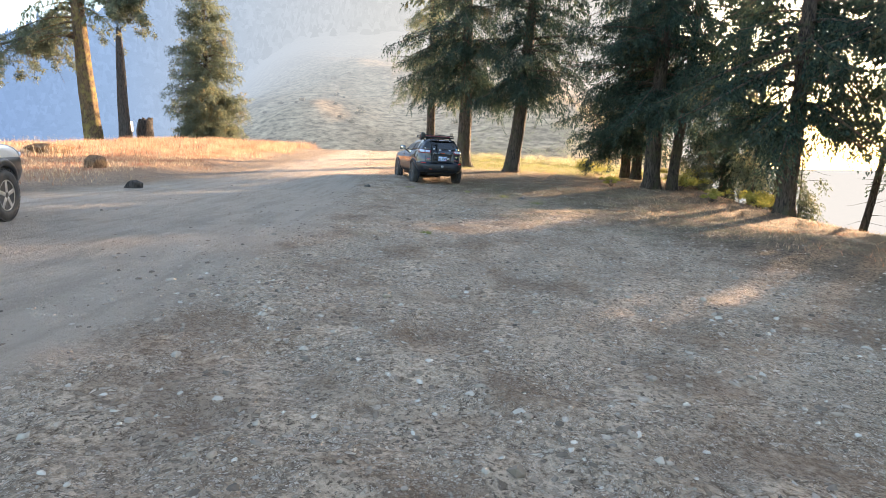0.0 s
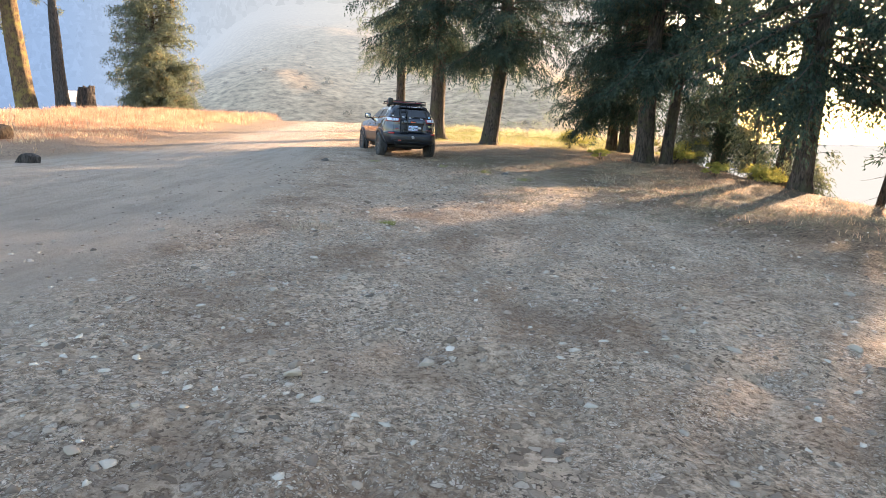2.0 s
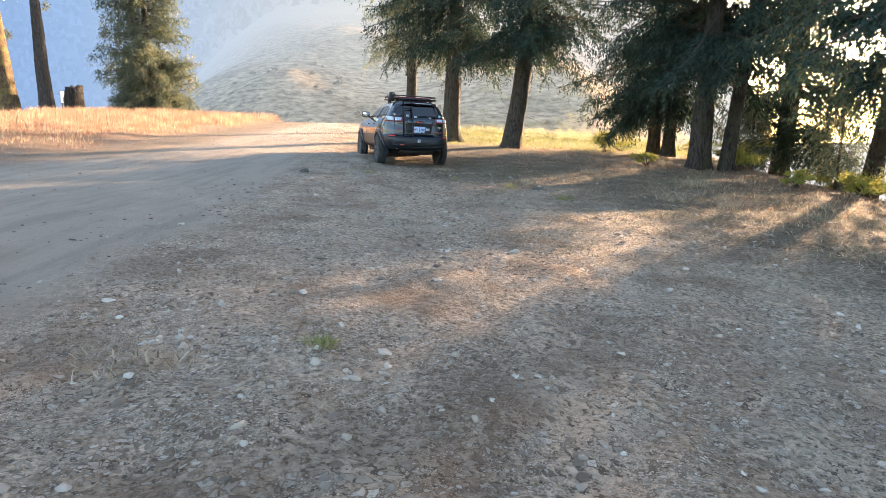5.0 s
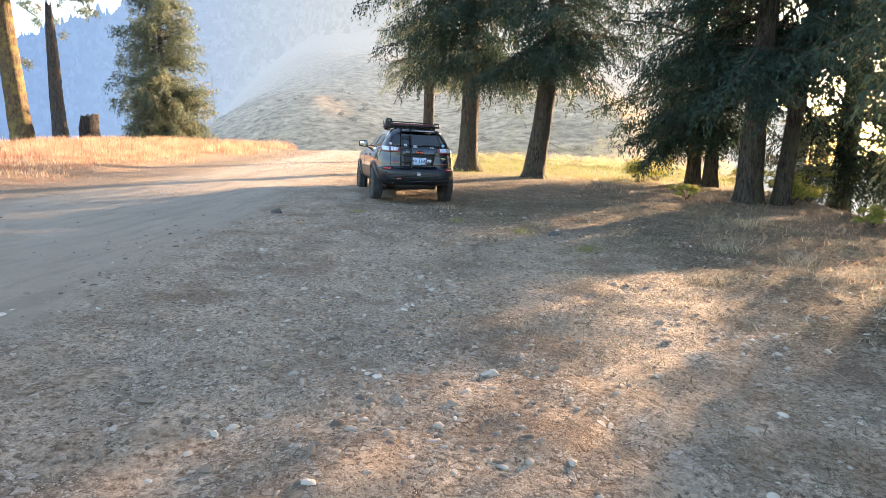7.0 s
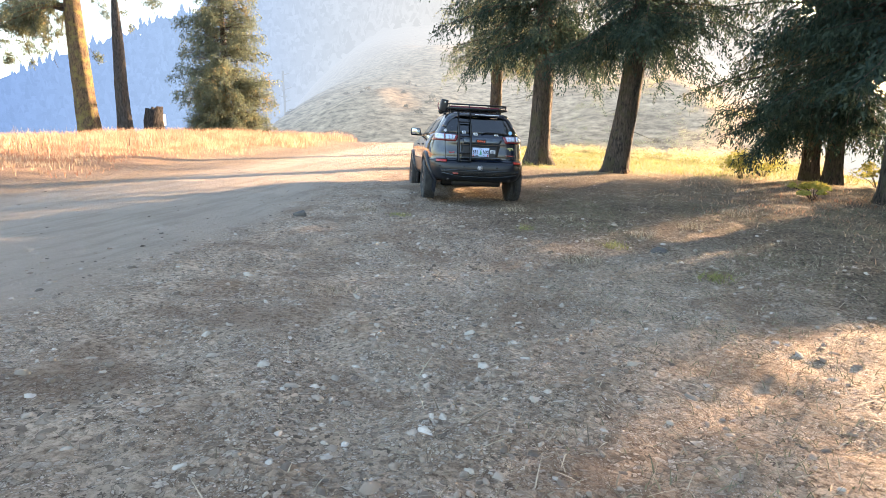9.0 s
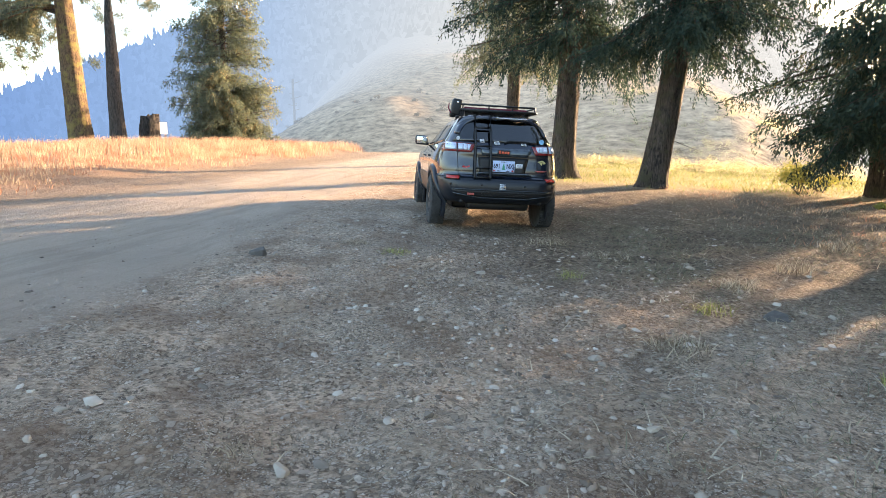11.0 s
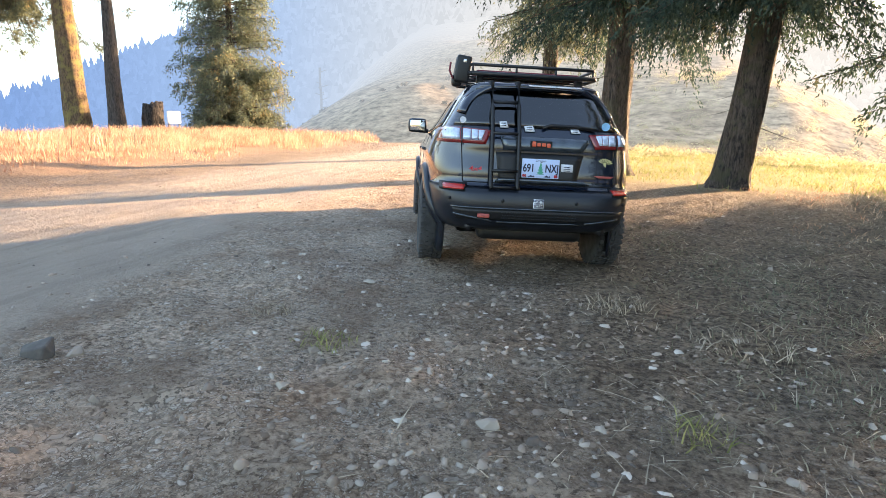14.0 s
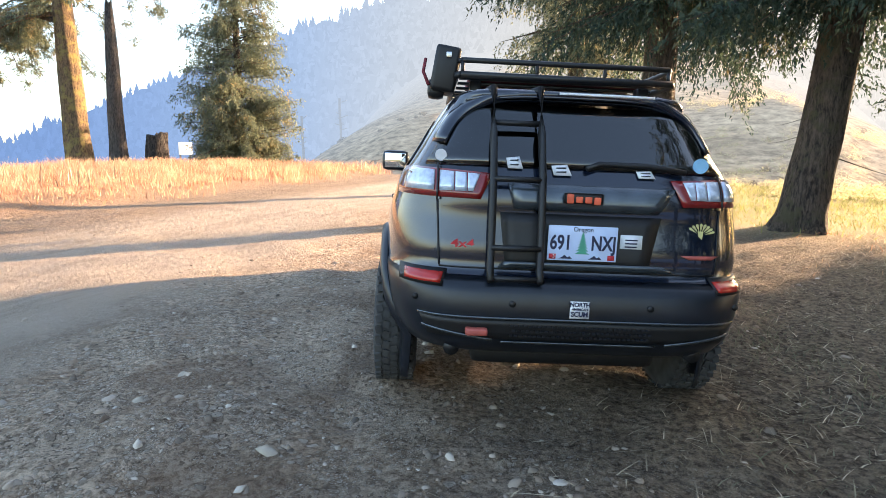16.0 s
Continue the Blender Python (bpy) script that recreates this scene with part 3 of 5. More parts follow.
hanging_limb(pine, (-0.6, 0.2, 9.8), (-6.5, 2.5, 10.8), 2.2, 6)
hanging_limb(pine, (0.3, 0.1, 11.4), (3.2, 1.0, 12.2), 1.0, 7)


# ---- building blocks ----
def part(name, bm, mat, parent, label="", shade=True):
    me = bpy.data.meshes.new(name)
    bm.to_mesh(me)
    bm.free()
    me.materials.append(mat)
    if shade:
        me.shade_smooth()
    ob = new(name, me)
    ob.parent = parent
    if label:
        ob["label"] = label
    return ob


def box_bm(sx, sy, sz, at=(0, 0, 0), bevel=0.01, turn=None, bm=None):
    bm = bm or bmesh.new()
    m = Matrix.Translation(at) @ (turn or Matrix()) @ Matrix.Diagonal((sx, sy, sz, 1))
    r = bmesh.ops.create_cube(bm, size=1, matrix=m)
    if bevel:
        vs = set(r["verts"])
        es = [e for e in bm.edges if e.verts[0] in vs and e.verts[1] in vs]
        bmesh.ops.bevel(bm, geom=es, offset=bevel, segments=2, affect="EDGES", profile=0.6)
    return bm


def rod_bm(path, r, sides=8, bm=None):
    bm = bm or bmesh.new()
    v, f = tube(path, [r] * len(path), sides)
    vs = [bm.verts.new(p) for p in v]
    for q in f:
        bm.faces.new([vs[i] for i in q])
    bm.faces.new(vs[:sides][::-1])
    bm.faces.new(vs[-sides:])
    bmesh.ops.recalc_face_normals(bm, faces=bm.faces)
    return bm


def lathe_bm(profile, axis_x=True, seg=40):
    """Turned about the x axis: profile rows are (x, radius)."""
    bm = bmesh.new()
    rings = []
    for px, pr in profile:
        rings.append([bm.verts.new((px, pr * math.cos(2 * math.pi * i / seg), pr * math.sin(2 * math.pi * i / seg))) for i in range(seg)])
    for a, b in zip(rings, rings[1:]):
        for i in range(seg):
            bm.faces.new((a[i], a[(i + 1) % seg], b[(i + 1) % seg], b[i]))
    for ring in (rings[0][::-1], rings[-1]):
        if len({tuple(v.co) for v in ring}) > 2:
            bm.faces.new(ring)
    bmesh.ops.recalc_face_normals(bm, faces=bm.faces)
    return bm


# ---- cars ----
def car_paint(name, colour, dust):
    m, nt, b = material(name)
    pos, x, y, z = split_pos(nt)
    n = noise_tex(nt, 5, 6, 0.7)
    dusty = calc(nt, "MULTIPLY", step(nt, n, 0.42, 0.75), dust)
    nt.links.new(mix(nt, dusty, colour, (0.30, 0.26, 0.22)), b.inputs["Base Color"])
    b.inputs["Metallic"].default_value = 0.25
    nt.links.new(calc(nt, "ADD", 0.12, calc(nt, "MULTIPLY", n, 0.16)), b.inputs["Roughness"])
    b.inputs["Coat Weight"].default_value, b.inputs["Coat Roughness"].default_value = 1.0, 0.03
    return m


def tinted_glass(name, tint):
    m, nt, b = material(name)
    t = nt.nodes.new("ShaderNodeBsdfTransparent")
    t.inputs[0].default_value = (*tint, 1)
    g = nt.nodes.new("ShaderNodeBsdfGlossy")
    g.inputs["Roughness"].default_value = 0.03
    fr = nt.nodes.new("ShaderNodeFresnel")
    fr.inputs[0].default_value = 2.0
    mx = nt.nodes.new("ShaderNodeMixShader")
    nt.links.new(fr.outputs[0], mx.inputs[0])
    nt.links.new(t.outputs[0], mx.inputs[1])
    nt.links.new(g.outputs[0], mx.inputs[2])
    nt.links.new(mx.outputs[0], nt.nodes["Material Output"].inputs[0])
    return m


M_PAINT = car_paint("dark_blue_grey_paint", (0.005, 0.010, 0.024), 0.02)
M_PAINT_WHITE = car_paint("silver_white_paint", (0.62, 0.64, 0.66), 0.1)
M_PLASTIC = plain("dusty_black_plastic", (0.006, 0.009, 0.015), 0.32, 0, 0.35, 9)
M_BLACK = plain("matt_black_metal", (0.012, 0.012, 0.013), 0.45, 0.2, 0.2)
M_TYRE = plain("dusty_rubber", (0.05, 0.05, 0.05), 0.85, 0, 0.35, 12)
M_RIM = plain("dark_alloy", (0.05, 0.05, 0.052), 0.35, 0.8, 0.2)
M_ALLOY = plain("bright_alloy", (0.55, 0.55, 0.56), 0.3, 0.9, 0.1)
M_GLASS = tinted_glass("tinted_car_glass", (0.16, 0.17, 0.17))
M_SEAT = plain("dark_seat_cloth", (0.02, 0.02, 0.022), 0.9)
M_RED = plain("red_lens", (0.45, 0.02, 0.012), 0.2, 0, 0.1, 40, 0.6)
M_RED_DARK = plain("deep_red_lens", (0.20, 0.012, 0.012), 0.15, 0, 0.15, 40, 0.8)
M_CLEAR = plain("pale_lamp_lens", (0.55, 0.62, 0.74), 0.1, 0.3, 0.25, 30, 1.0)
M_HOOK = plain("faded_red_metal", (0.42, 0.09, 0.07), 0.5)
M_WHITE = plain("white_sticker", (0.75, 0.76, 0.78), 0.5, 0, 0.05)
M_PLATE = plain("number_plate_white", (0.52, 0.63, 0.86), 0.35, 0, 0.08, 12)
M_INK = plain("dark_blue_ink", (0.015, 0.02, 0.06), 0.5)
M_GREEN_INK = plain("green_ink", (0.06, 0.30, 0.20), 0.5)
M_RED_INK = plain("red_ink", (0.55, 0.03, 0.04), 0.5)
M_ORANGE = plain("orange_red_badge", (0.75, 0.13, 0.06), 0.45)
M_PALE_BLUE = plain("pale_blue_sticker", (0.20, 0.42, 0.62), 0.5)
M_GOLD = plain("gold_sticker", (0.55, 0.50, 0.22), 0.5)
M_GREY_BLUE = plain("brushed_panel", (0.07, 0.085, 0.10), 0.25, 0.6, 0.2, 12, 0.5)
M_CHROME = plain("scuffed_chrome", (0.5, 0.5, 0.5), 0.25, 1.0, 0.1)
M_MIRROR = plain("mirror_glass", (0.75, 0.78, 0.8), 0.02, 1.0, 0.02)
M_CARGO = plain("dark_red_cargo_cloth", (0.16, 0.02, 0.03), 0.8)

# z, rear y, front y, half width of the car's plan at that height
CAR_SLICES = [
    (0.40, -0.78, 3.40, 0.78), (0.43, -0.86, 3.52, 0.82), (0.50, -0.915, 3.62, 0.86), (0.60, -0.935, 3.68, 0.885), (0.70, -0.93, 3.70, 0.90),
    (0.745, -0.905, 3.70, 0.905), (0.765, -0.86, 3.69, 0.905), (0.79, -0.835, 3.68, 0.905), (0.84, -0.845, 3.68, 0.905), (0.92, -0.83, 3.66, 0.905),
    (1.00, -0.815, 3.60, 0.90), (1.06, -0.81, 3.50, 0.885), (1.10, -0.815, 3.30, 0.868), (1.15, -0.80, 2.55, 0.85), (1.20, -0.775, 2.15, 0.83),
    (1.25, -0.745, 2.0, 0.795), (1.33, -0.70, 1.82, 0.745), (1.42, -0.655, 1.60, 0.695), (1.50, -0.61, 1.38, 0.645), (1.555, -0.585, 1.22, 0.605),
    (1.575, -0.615, 1.14, 0.585), (1.60, -0.60, 1.04, 0.55), (1.62, -0.50, 0.92, 0.50), (1.635, -0.36, 0.78, 0.42), (1.645, -0.1, 0.55, 0.28), (1.65, 0.1, 0.35, 0.08)]
CAR_POWER = 6.5


def car_row(z):
    rows = np.array(CAR_SLICES)
    return [float(np.interp(z, rows[:, 0], rows[:, k])) for k in (1, 2, 3)]


def car_rear(x, z):
    back, front, half = car_row(z)
    q = max(0.0, 1 - min(abs(x) / half, 1.0) ** CAR_POWER)
    return (back + front) / 2 - (front - back) / 2 * q ** (1 / CAR_POWER)


def car_side(y, z):
    back, front, half = car_row(z)
    q = max(0.0, 1 - min(abs(y - (back + front) / 2) / ((front - back) / 2), 1.0) ** CAR_POWER)
    return half * q ** (1 / CAR_POWER)


def skin(points, thick, push):
    """A curved plate: a grid of points and its copy, pushed out along push, closed at the rim."""
    bm = bmesh.new()
    nu, nv = len(points), len(points[0])
    lay = [[[bm.verts.new(Vector(p) + Vector(push) * d) for p in row] for row in points] for d in (-thick, thick * 0.5)]
    for L, flip in ((lay[0], True), (lay[1], False)):
        for i in range(nu - 1):
            for j in range(nv - 1):
                q = [L[i][j], L[i + 1][j], L[i + 1][j + 1], L[i][j + 1]]
                bm.faces.new(q[::-1] if flip else q)
    rim = [(i, 0) for i in range(nu)] + [(nu - 1, j) for j in range(1, nv)] + [(i, nv - 1) for i in range(nu - 2, -1, -1)] + [(0, j) for j in range(nv - 2, 0, -1)]
    for (a, b), (c, d) in zip(rim, rim[1:] + rim[:1]):
        bm.faces.new((lay[0][a][b], lay[0][c][d], lay[1][c][d], lay[1][a][b]))
    bmesh.ops.recalc_face_normals(bm, faces=bm.faces)
    return bm


def between(c, nu, nv):
    """Grid over the four corners tl, tr, br, bl."""
    out = []
    for i in range(nu):
        u = i / (nu - 1)
        row = []
        for j in range(nv):
            v = j / (nv - 1)
            t = [c[0][k] + (c[1][k] - c[0][k]) * u for k in (0, 1)]
            b = [c[3][k] + (c[2][k] - c[3][k]) * u for k in (0, 1)]
            row.append((t[0] + (b[0] - t[0]) * v, t[1] + (b[1] - t[1]) * v))
        out.append(row)
    return out


def rear_plate(corners, proud, thick=0.006, nu=10, nv=6):
    return skin([[(x, car_rear(x, z) - proud, z) for x, z in row] for row in between(corners, nu, nv)], thick, (0, -1, 0))


def side_plate(corners, sgn, proud, thick=0.006, nu=12, nv=5):
    return skin([[(sgn * (car_side(y, z) + proud), y, z) for y, z in row] for row in between(corners, nu, nv)], thick, (sgn, 0, 0))


def car_shell(rows, openings):
    """Lofted skin through the plan slices, with the window openings left out."""
    bm = bmesh.new()
    n = 132
    rings = []
    for z, back, front, half in rows:
        ring = []
        for i in range(n):
            t = 2 * math.pi * i / n
            c, s = math.cos(t), math.sin(t)
            k = (abs(c) ** CAR_POWER + abs(s) ** CAR_POWER) ** (-1 / CAR_POWER)
            ring.append(bm.verts.new((half * c * k, (back + front) / 2 + (front - back) / 2 * s * k, z)))
        rings.append(ring)
    for a, b in zip(rings, rings[1:]):
        for i in range(n):
            q = (a[i], a[(i + 1) % n], b[(i + 1) % n], b[i])
            c = sum((v.co for v in q), Vector()) / 4
            if not any(o(c) for o in openings):
                bm.faces.new(q)
    bm.faces.new(rings[0][::-1])
    bm.faces.new(rings[-1])
    return bm


def lettering(body, size, mat, parent, at, name="lettering", centre=True, bold=0.0, squash=1.0):
    """Flat raised characters facing backwards from the car."""
    cu = bpy.data.curves.new(name, "FONT")
    cu.body, cu.size, cu.extrude, cu.offset = body, size, 0.0012, bold
    cu.align_x, cu.align_y = ("CENTER" if centre else "LEFT"), "CENTER"
    tmp = bpy.data.objects.new(name, cu)
    scene.collection.objects.link(tmp)
    dg = bpy.context.evaluated_depsgraph_get()
    me = bpy.data.meshes.new_from_object(tmp.evaluated_get(dg))
    bpy.data.objects.remove(tmp)
    me.materials.clear()
    me.materials.append(mat)
    me.transform(Matrix.Diagonal((squash, 1, 1, 1)))
    ob = new(name, me)
    ob.parent = parent
    ob.matrix_basis = pose(*at, 90, 0, 0)
    return ob


def wheel(parent, x, y, sgn, rim_mat, mats_spokes, r=0.375):
    w = part("wheel", lathe_bm([(-0.11, 0.20), (-0.115, r - 0.07), (-0.10, r - 0.015), (-0.07, r), (0.07, r), (0.10, r - 0.015), (0.118, r - 0.07), (0.112, 0.235), (0.095, 0.225)], seg=56), M_TYRE, parent, "dusty all-terrain tyre")
    w.location = (x, y, r)
    if sgn < 0:
        w.rotation_euler = (0, 0, math.pi)
    part("rim", lathe_bm([(0.05, 0.228), (0.10, 0.228), (0.104, 0.215), (0.06, 0.20), (0.045, 0.06), (0.075, 0.055), (0.08, 0.0)], seg=40), rim_mat, w)
    for i in range(5):
        a = i * 2 * math.pi / 5
        bm = box_bm(0.03, 0.062, 0.17, (0.085, 0, 0.125), 0.008)
        bmesh.ops.transform(bm, matrix=Matrix.Rotation(a, 4, "X"), verts=bm.verts)
        part("spoke", bm, mats_spokes, w)
    lug = bmesh.new()
    rng = random.Random(3)
    for i in range(44):
        a = i * 2 * math.pi / 44
        for k, px in enumerate((-0.085, -0.045, 0.0, 0.045, 0.085)):
            b2 = box_bm(0.034, 0.036, 0.016, (px, 0, r + 0.002), 0, Matrix.Rotation(0.25 * (-1) ** k, 4, "Z"))
            bmesh.ops.transform(b2, matrix=Matrix.Rotation(a + 0.07 * (k % 2), 4, "X"), verts=b2.verts)
            tmp = bpy.data.meshes.new("t")
            b2.to_mesh(tmp)
            b2.free()
            lug.from_mesh(tmp)
            bpy.data.meshes.remove(tmp)
    tagged(part("tread", lug, M_TYRE, w, shade=False), kind="stuff")
    return w


def suv(label, at, yaw, roll, paint, rim_mat, spoke_mat, clad=0.765):
    """A mid-size SUV with origin under the rear axle, facing along y."""
    car = tagged(new("car"), label, "car")
    car.matrix_world = at @ pose(0, 0, 0, 0, roll, yaw)
    rear_hole = lambda c: c.y < -0.2 and 1.27 < c.z < 1.53 and abs(c.x) < 0.90 * (0.70 - (c.z - 1.25) * 0.53)
    side_hole = lambda c: 0.0 < c.y < 1.75 - (c.z - 1.2) * 1.6 and 1.21 < c.z < 1.50 and abs(c.x) > 0.55
    front_hole = lambda c: c.y > 0.9 and 1.25 < c.z < 1.52 and abs(c.x) < 0.62
    body = part("body", car_shell([r for r in CAR_SLICES if r[0] >= clad - 0.1 * (clad > 0.8) - 0.02], (rear_hole, side_hole, front_hole)), paint, car)
    low = part("lower_cladding", car_shell([r for r in CAR_SLICES if r[0] <= clad], ()), M_PLASTIC, car, "dusty black plastic bumper and sills")
    part("rear_window", rear_plate([(-0.545, 1.535), (0.545, 1.535), (0.70, 1.245), (-0.70, 1.245)], 0.006, 0.003, 20, 8), M_GLASS, car, "dark tinted rear window")
    for sgn in (-1, 1):
        part("side_window", side_plate([(-0.28, 1.47), (0.42, 1.50), (0.48, 1.20), (-0.38, 1.24)], sgn, 0.005, 0.003), M_GLASS, car)
        part("side_window", side_plate([(0.46, 1.50), (1.20, 1.49), (1.72, 1.20), (0.52, 1.20)], sgn, 0.005, 0.003), M_GLASS, car)
        part("window_pillar", side_plate([(0.42, 1.50), (0.46, 1.50), (0.52, 1.19), (0.48, 1.19)], sgn, 0.008, 0.004), M_BLACK, car)
        part("door_seam", side_plate([(0.55, 1.18), (0.556, 1.18), (0.556, 0.62), (0.55, 0.62)], sgn, 0.002, 0.002, 2, 8), M_BLACK, car)
        part("door_seam", side_plate([(1.66, 1.18), (1.666, 1.18), (1.666, 0.62), (1.66, 0.62)], sgn, 0.002, 0.002, 2, 8), M_BLACK, car)
        for hy in (0.72, 1.72 - 0.15):
            part("door_handle", box_bm(0.03, 0.2, 0.03, (sgn * (car_side(hy, 1.03) + 0.012), hy - 0.02, 1.03), 0.008), paint, car)
        for wy in (0.0, 2.72):
            n = 26
            ring, fill = [], []
            for i in range(n):
                t = math.pi * (-0.16 + 1.32 * i / (n - 1))
                row = []
                for rad, out in ((0.415, 0.006), (0.425, 0.035), (0.50, 0.03), (0.52, 0.002)):
                    yy, zz = wy + rad * math.cos(t), 0.39 + rad * math.sin(t)
                    row.append((sgn * (car_side(min(max(yy, -0.7), 3.4), max(zz, 0.41)) + out), yy, zz))
                ring.append(row)
                fill.append([(sgn * (car_side(min(max(wy + q * math.cos(t), -0.7), 3.4), max(0.39 + q * math.sin(t), 0.41)) + 0.004), wy + q * math.cos(t), 0.39 + q * math.sin(t)) for q in (0.02, 0.2, 0.418)])
            part("wheel_arch", skin(ring, 0.004, (sgn, 0, 0)), M_PLASTIC, car)
            # Flat black disc on the uncut side paints the dark hollow behind the wheel.
            part("wheel_well", skin(fill, 0.002, (sgn, 0, 0)), M_BLACK, car)
            wheel(car, sgn * 0.825, wy, sgn, rim_mat, spoke_mat)
        mir = part("wing_mirror", box_bm(0.22, 0.10, 0.165, (sgn * 0.955, 1.58, 1.285), 0.048), M_PLASTIC, car, "black wing mirror")
        part("mirror_glass", box_bm(0.17, 0.006, 0.118, (sgn * 0.955, 1.528, 1.285), 0.002), M_MIRROR, mir)
        part("mirror_arm", box_bm(0.12, 0.05, 0.05, (sgn * 0.88, 1.62, 1.225), 0.015), M_PLASTIC, mir)
        # lamps wrap round the rear corners
        lamp = part("tail_lamp", rear_plate([(sgn * 0.40, 1.212), (sgn * 0.81, 1.238), (sgn * 0.828, 1.105), (sgn * 0.45, 1.098)], 0.010, 0.010, 16, 5), M_RED_DARK, car, "tail lamp with red surround and clear lens")
        for a, b in ((0.455, 0.508), (0.513, 0.563), (0.568, 0.633), (0.655, 0.79)):
            k = 0.03 if a < 0.5 else 0.0
            part("clear_lens", rear_plate([(sgn * a, 1.207 + 0.06 * (a - 0.45)), (sgn * b, 1.207 + 0.06 * (b - 0.45)), (sgn * b, 1.13), (sgn * (a + k), 1.13)], 0.018, 0.006, 5, 4), M_CLEAR, lamp)
        part("lamp_gap", rear_plate([(sgn * 0.637, 1.25), (sgn * 0.645, 1.25), (sgn * 0.645, 1.09), (sgn * 0.637, 1.09)], 0.024, 0.004, 2, 5), M_BLACK, lamp)
        part("reflector", rear_plate([(sgn * 0.60, 0.775), (sgn * 0.775, 0.775), (sgn * 0.775, 0.735), (sgn * 0.615, 0.735)], 0.016, 0.010, 8, 3), M_RED, car, "red bumper reflector")
        part("reflector_trim", rear_plate([(sgn * 0.585, 0.787), (sgn * 0.80, 0.787), (sgn * 0.80, 0.722), (sgn * 0.605, 0.722)], 0.006, 0.006, 8, 3), M_BLACK, car)
        part("gate_seam", rear_plate([(sgn * 0.637, 1.09), (sgn * 0.644, 1.09), (sgn * 0.625, 0.80), (sgn * 0.618, 0.80)], 0.003, 0.002, 2, 10), M_BLACK, car)
        part("exhaust_pipe", lathe_bm([(-0.1, 0.035), (0.1, 0.035), (0.1, 0.03), (-0.08, 0.03)], seg=20), M_BLACK, car).matrix_basis = pose(sgn * 0.55, -0.74, 0.43, 0, 0, 90)
        part("bumper_trim", rear_plate([(sgn * 0.38, 0.50), (sgn * 0.69, 0.545), (sgn * 0.685, 0.533), (sgn * 0.38, 0.487)], 0.012, 0.006, 12, 2), M_GREY_BLUE, car)
        part("headrest", box_bm(0.26, 0.1, 0.2, (sgn * 0.36, 1.02, 1.36), 0.04), M_SEAT, car)
        part("headrest", box_bm(0.24, 0.1, 0.16, (sgn * 0.38, 0.12, 1.30), 0.04), M_SEAT, car)
        part("front_seat", box_bm(0.48, 0.14, 0.6, (sgn * 0.36, 1.0, 1.0), 0.05), M_SEAT, car)
        part("headlamp", skin([[(sgn * x, 3.70 - (x - 0.3) ** 2 * 0.9, z) for z in (0.99, 0.93)] for x in (0.45, 0.58, 0.70, 0.80)], 0.012, (0, 1, 0)), M_CLEAR, car)
    part("rear_seat", box_bm(1.25, 0.14, 0.5, (0, 0.1, 1.0), 0.05), M_SEAT, car)
    part("dashboard", box_bm(1.3, 0.3, 0.2, (0, 1.9, 1.06), 0.05), M_SEAT, car)
    part("windscreen", skin([[(x, (lambda b, f, h: (b + f) / 2 + (f - b) / 2 * max(0.0, 1 - min(abs(x) / h, 1) ** CAR_POWER) ** (1 / CAR_POWER))(*car_row(z)) + 0.006, z) for z in (1.535, 1.45, 1.35, 1.23)] for x in np.linspace(-0.6, 0.6, 9)], 0.003, (0, 1, 0)), M_GLASS, car)
    return car


CAR_YAW = 17.0
car = suv("dark blue-grey SUV with roof rack and rear ladder parked on gravel", Matrix.Translation((-0.55, 22.50, ground_z(-0.55, 23.4) - 0.02)), CAR_YAW, 2.9, M_PAINT, M_RIM, M_RIM)
# tailgate furniture
part("tailgate_panel", rear_plate([(-0.33, 1.175), (0.42, 1.175), (0.34, 1.06), (-0.30, 1.06)], 0.012, 0.008, 14, 4), M_GREY_BLUE, car, "brushed grey panel across the tailgate")
part("plate_recess", rear_plate([(-0.36, 1.045), (0.36, 1.045), (0.30, 0.80), (-0.33, 0.80)], 0.003, 0.003, 12, 6), M_BLACK, car)
part("gate_lip", rear_plate([(-0.34, 0.835), (0.36, 0.835), (0.42, 0.805), (-0.36, 0.805)], 0.02, 0.012, 14, 3), M_GREY_BLUE, car)
part("gate_seam", rear_plate([(-0.62, 0.80), (0.62, 0.80), (0.62, 0.793), (-0.62, 0.793)], 0.003, 0.002, 20, 2), M_BLACK, car)
part("spoiler", skin([[(x, -0.63 + 0.1 * abs(x / 0.52) ** 4 - k[0], k[1] - 0.03 * abs(x / 0.52) ** 3) for k in ((0.0, 1.568), (0.018, 1.582), (-0.1, 1.608))] for x in np.linspace(-0.52, 0.52, 17)], 0.010, (0, 0, 1)), M_PAINT, car)
# rounded frame that carries the roof edge down beside the rear window
arch = []
for a in np.linspace(-86, 86, 41):
    sn, cs = math.sin(radians(a)), math.cos(radians(a))
    px, pz = math.copysign(abs(sn) ** 0.42, a), cs ** 0.42
    row = []
    for wide, top, proud in ((0.71, 0.352, 0.004), (0.695, 0.345, 0.024), (0.655, 0.318, 0.024), (0.645, 0.308, 0.004)):
        z = 1.24 + top * pz
        x = px * min((wide - 0.115 * pz), 0.965 * car_row(z)[2])
        row.append((x, car_rear(x, z) - proud, z))
    arch.append(row)
part("window_surround", skin(arch, 0.004, (0, -1, 0)), M_PAINT, car, "glossy dark frame round the rear window")
part("brake_lamp", skin([[(x, -0.662, z) for z in (1.590, 1.580)] for x in np.linspace(-0.10, 0.34, 6)], 0.004, (0, -1, 0)), M_WHITE, car, "pale lettered strip on the spoiler edge")
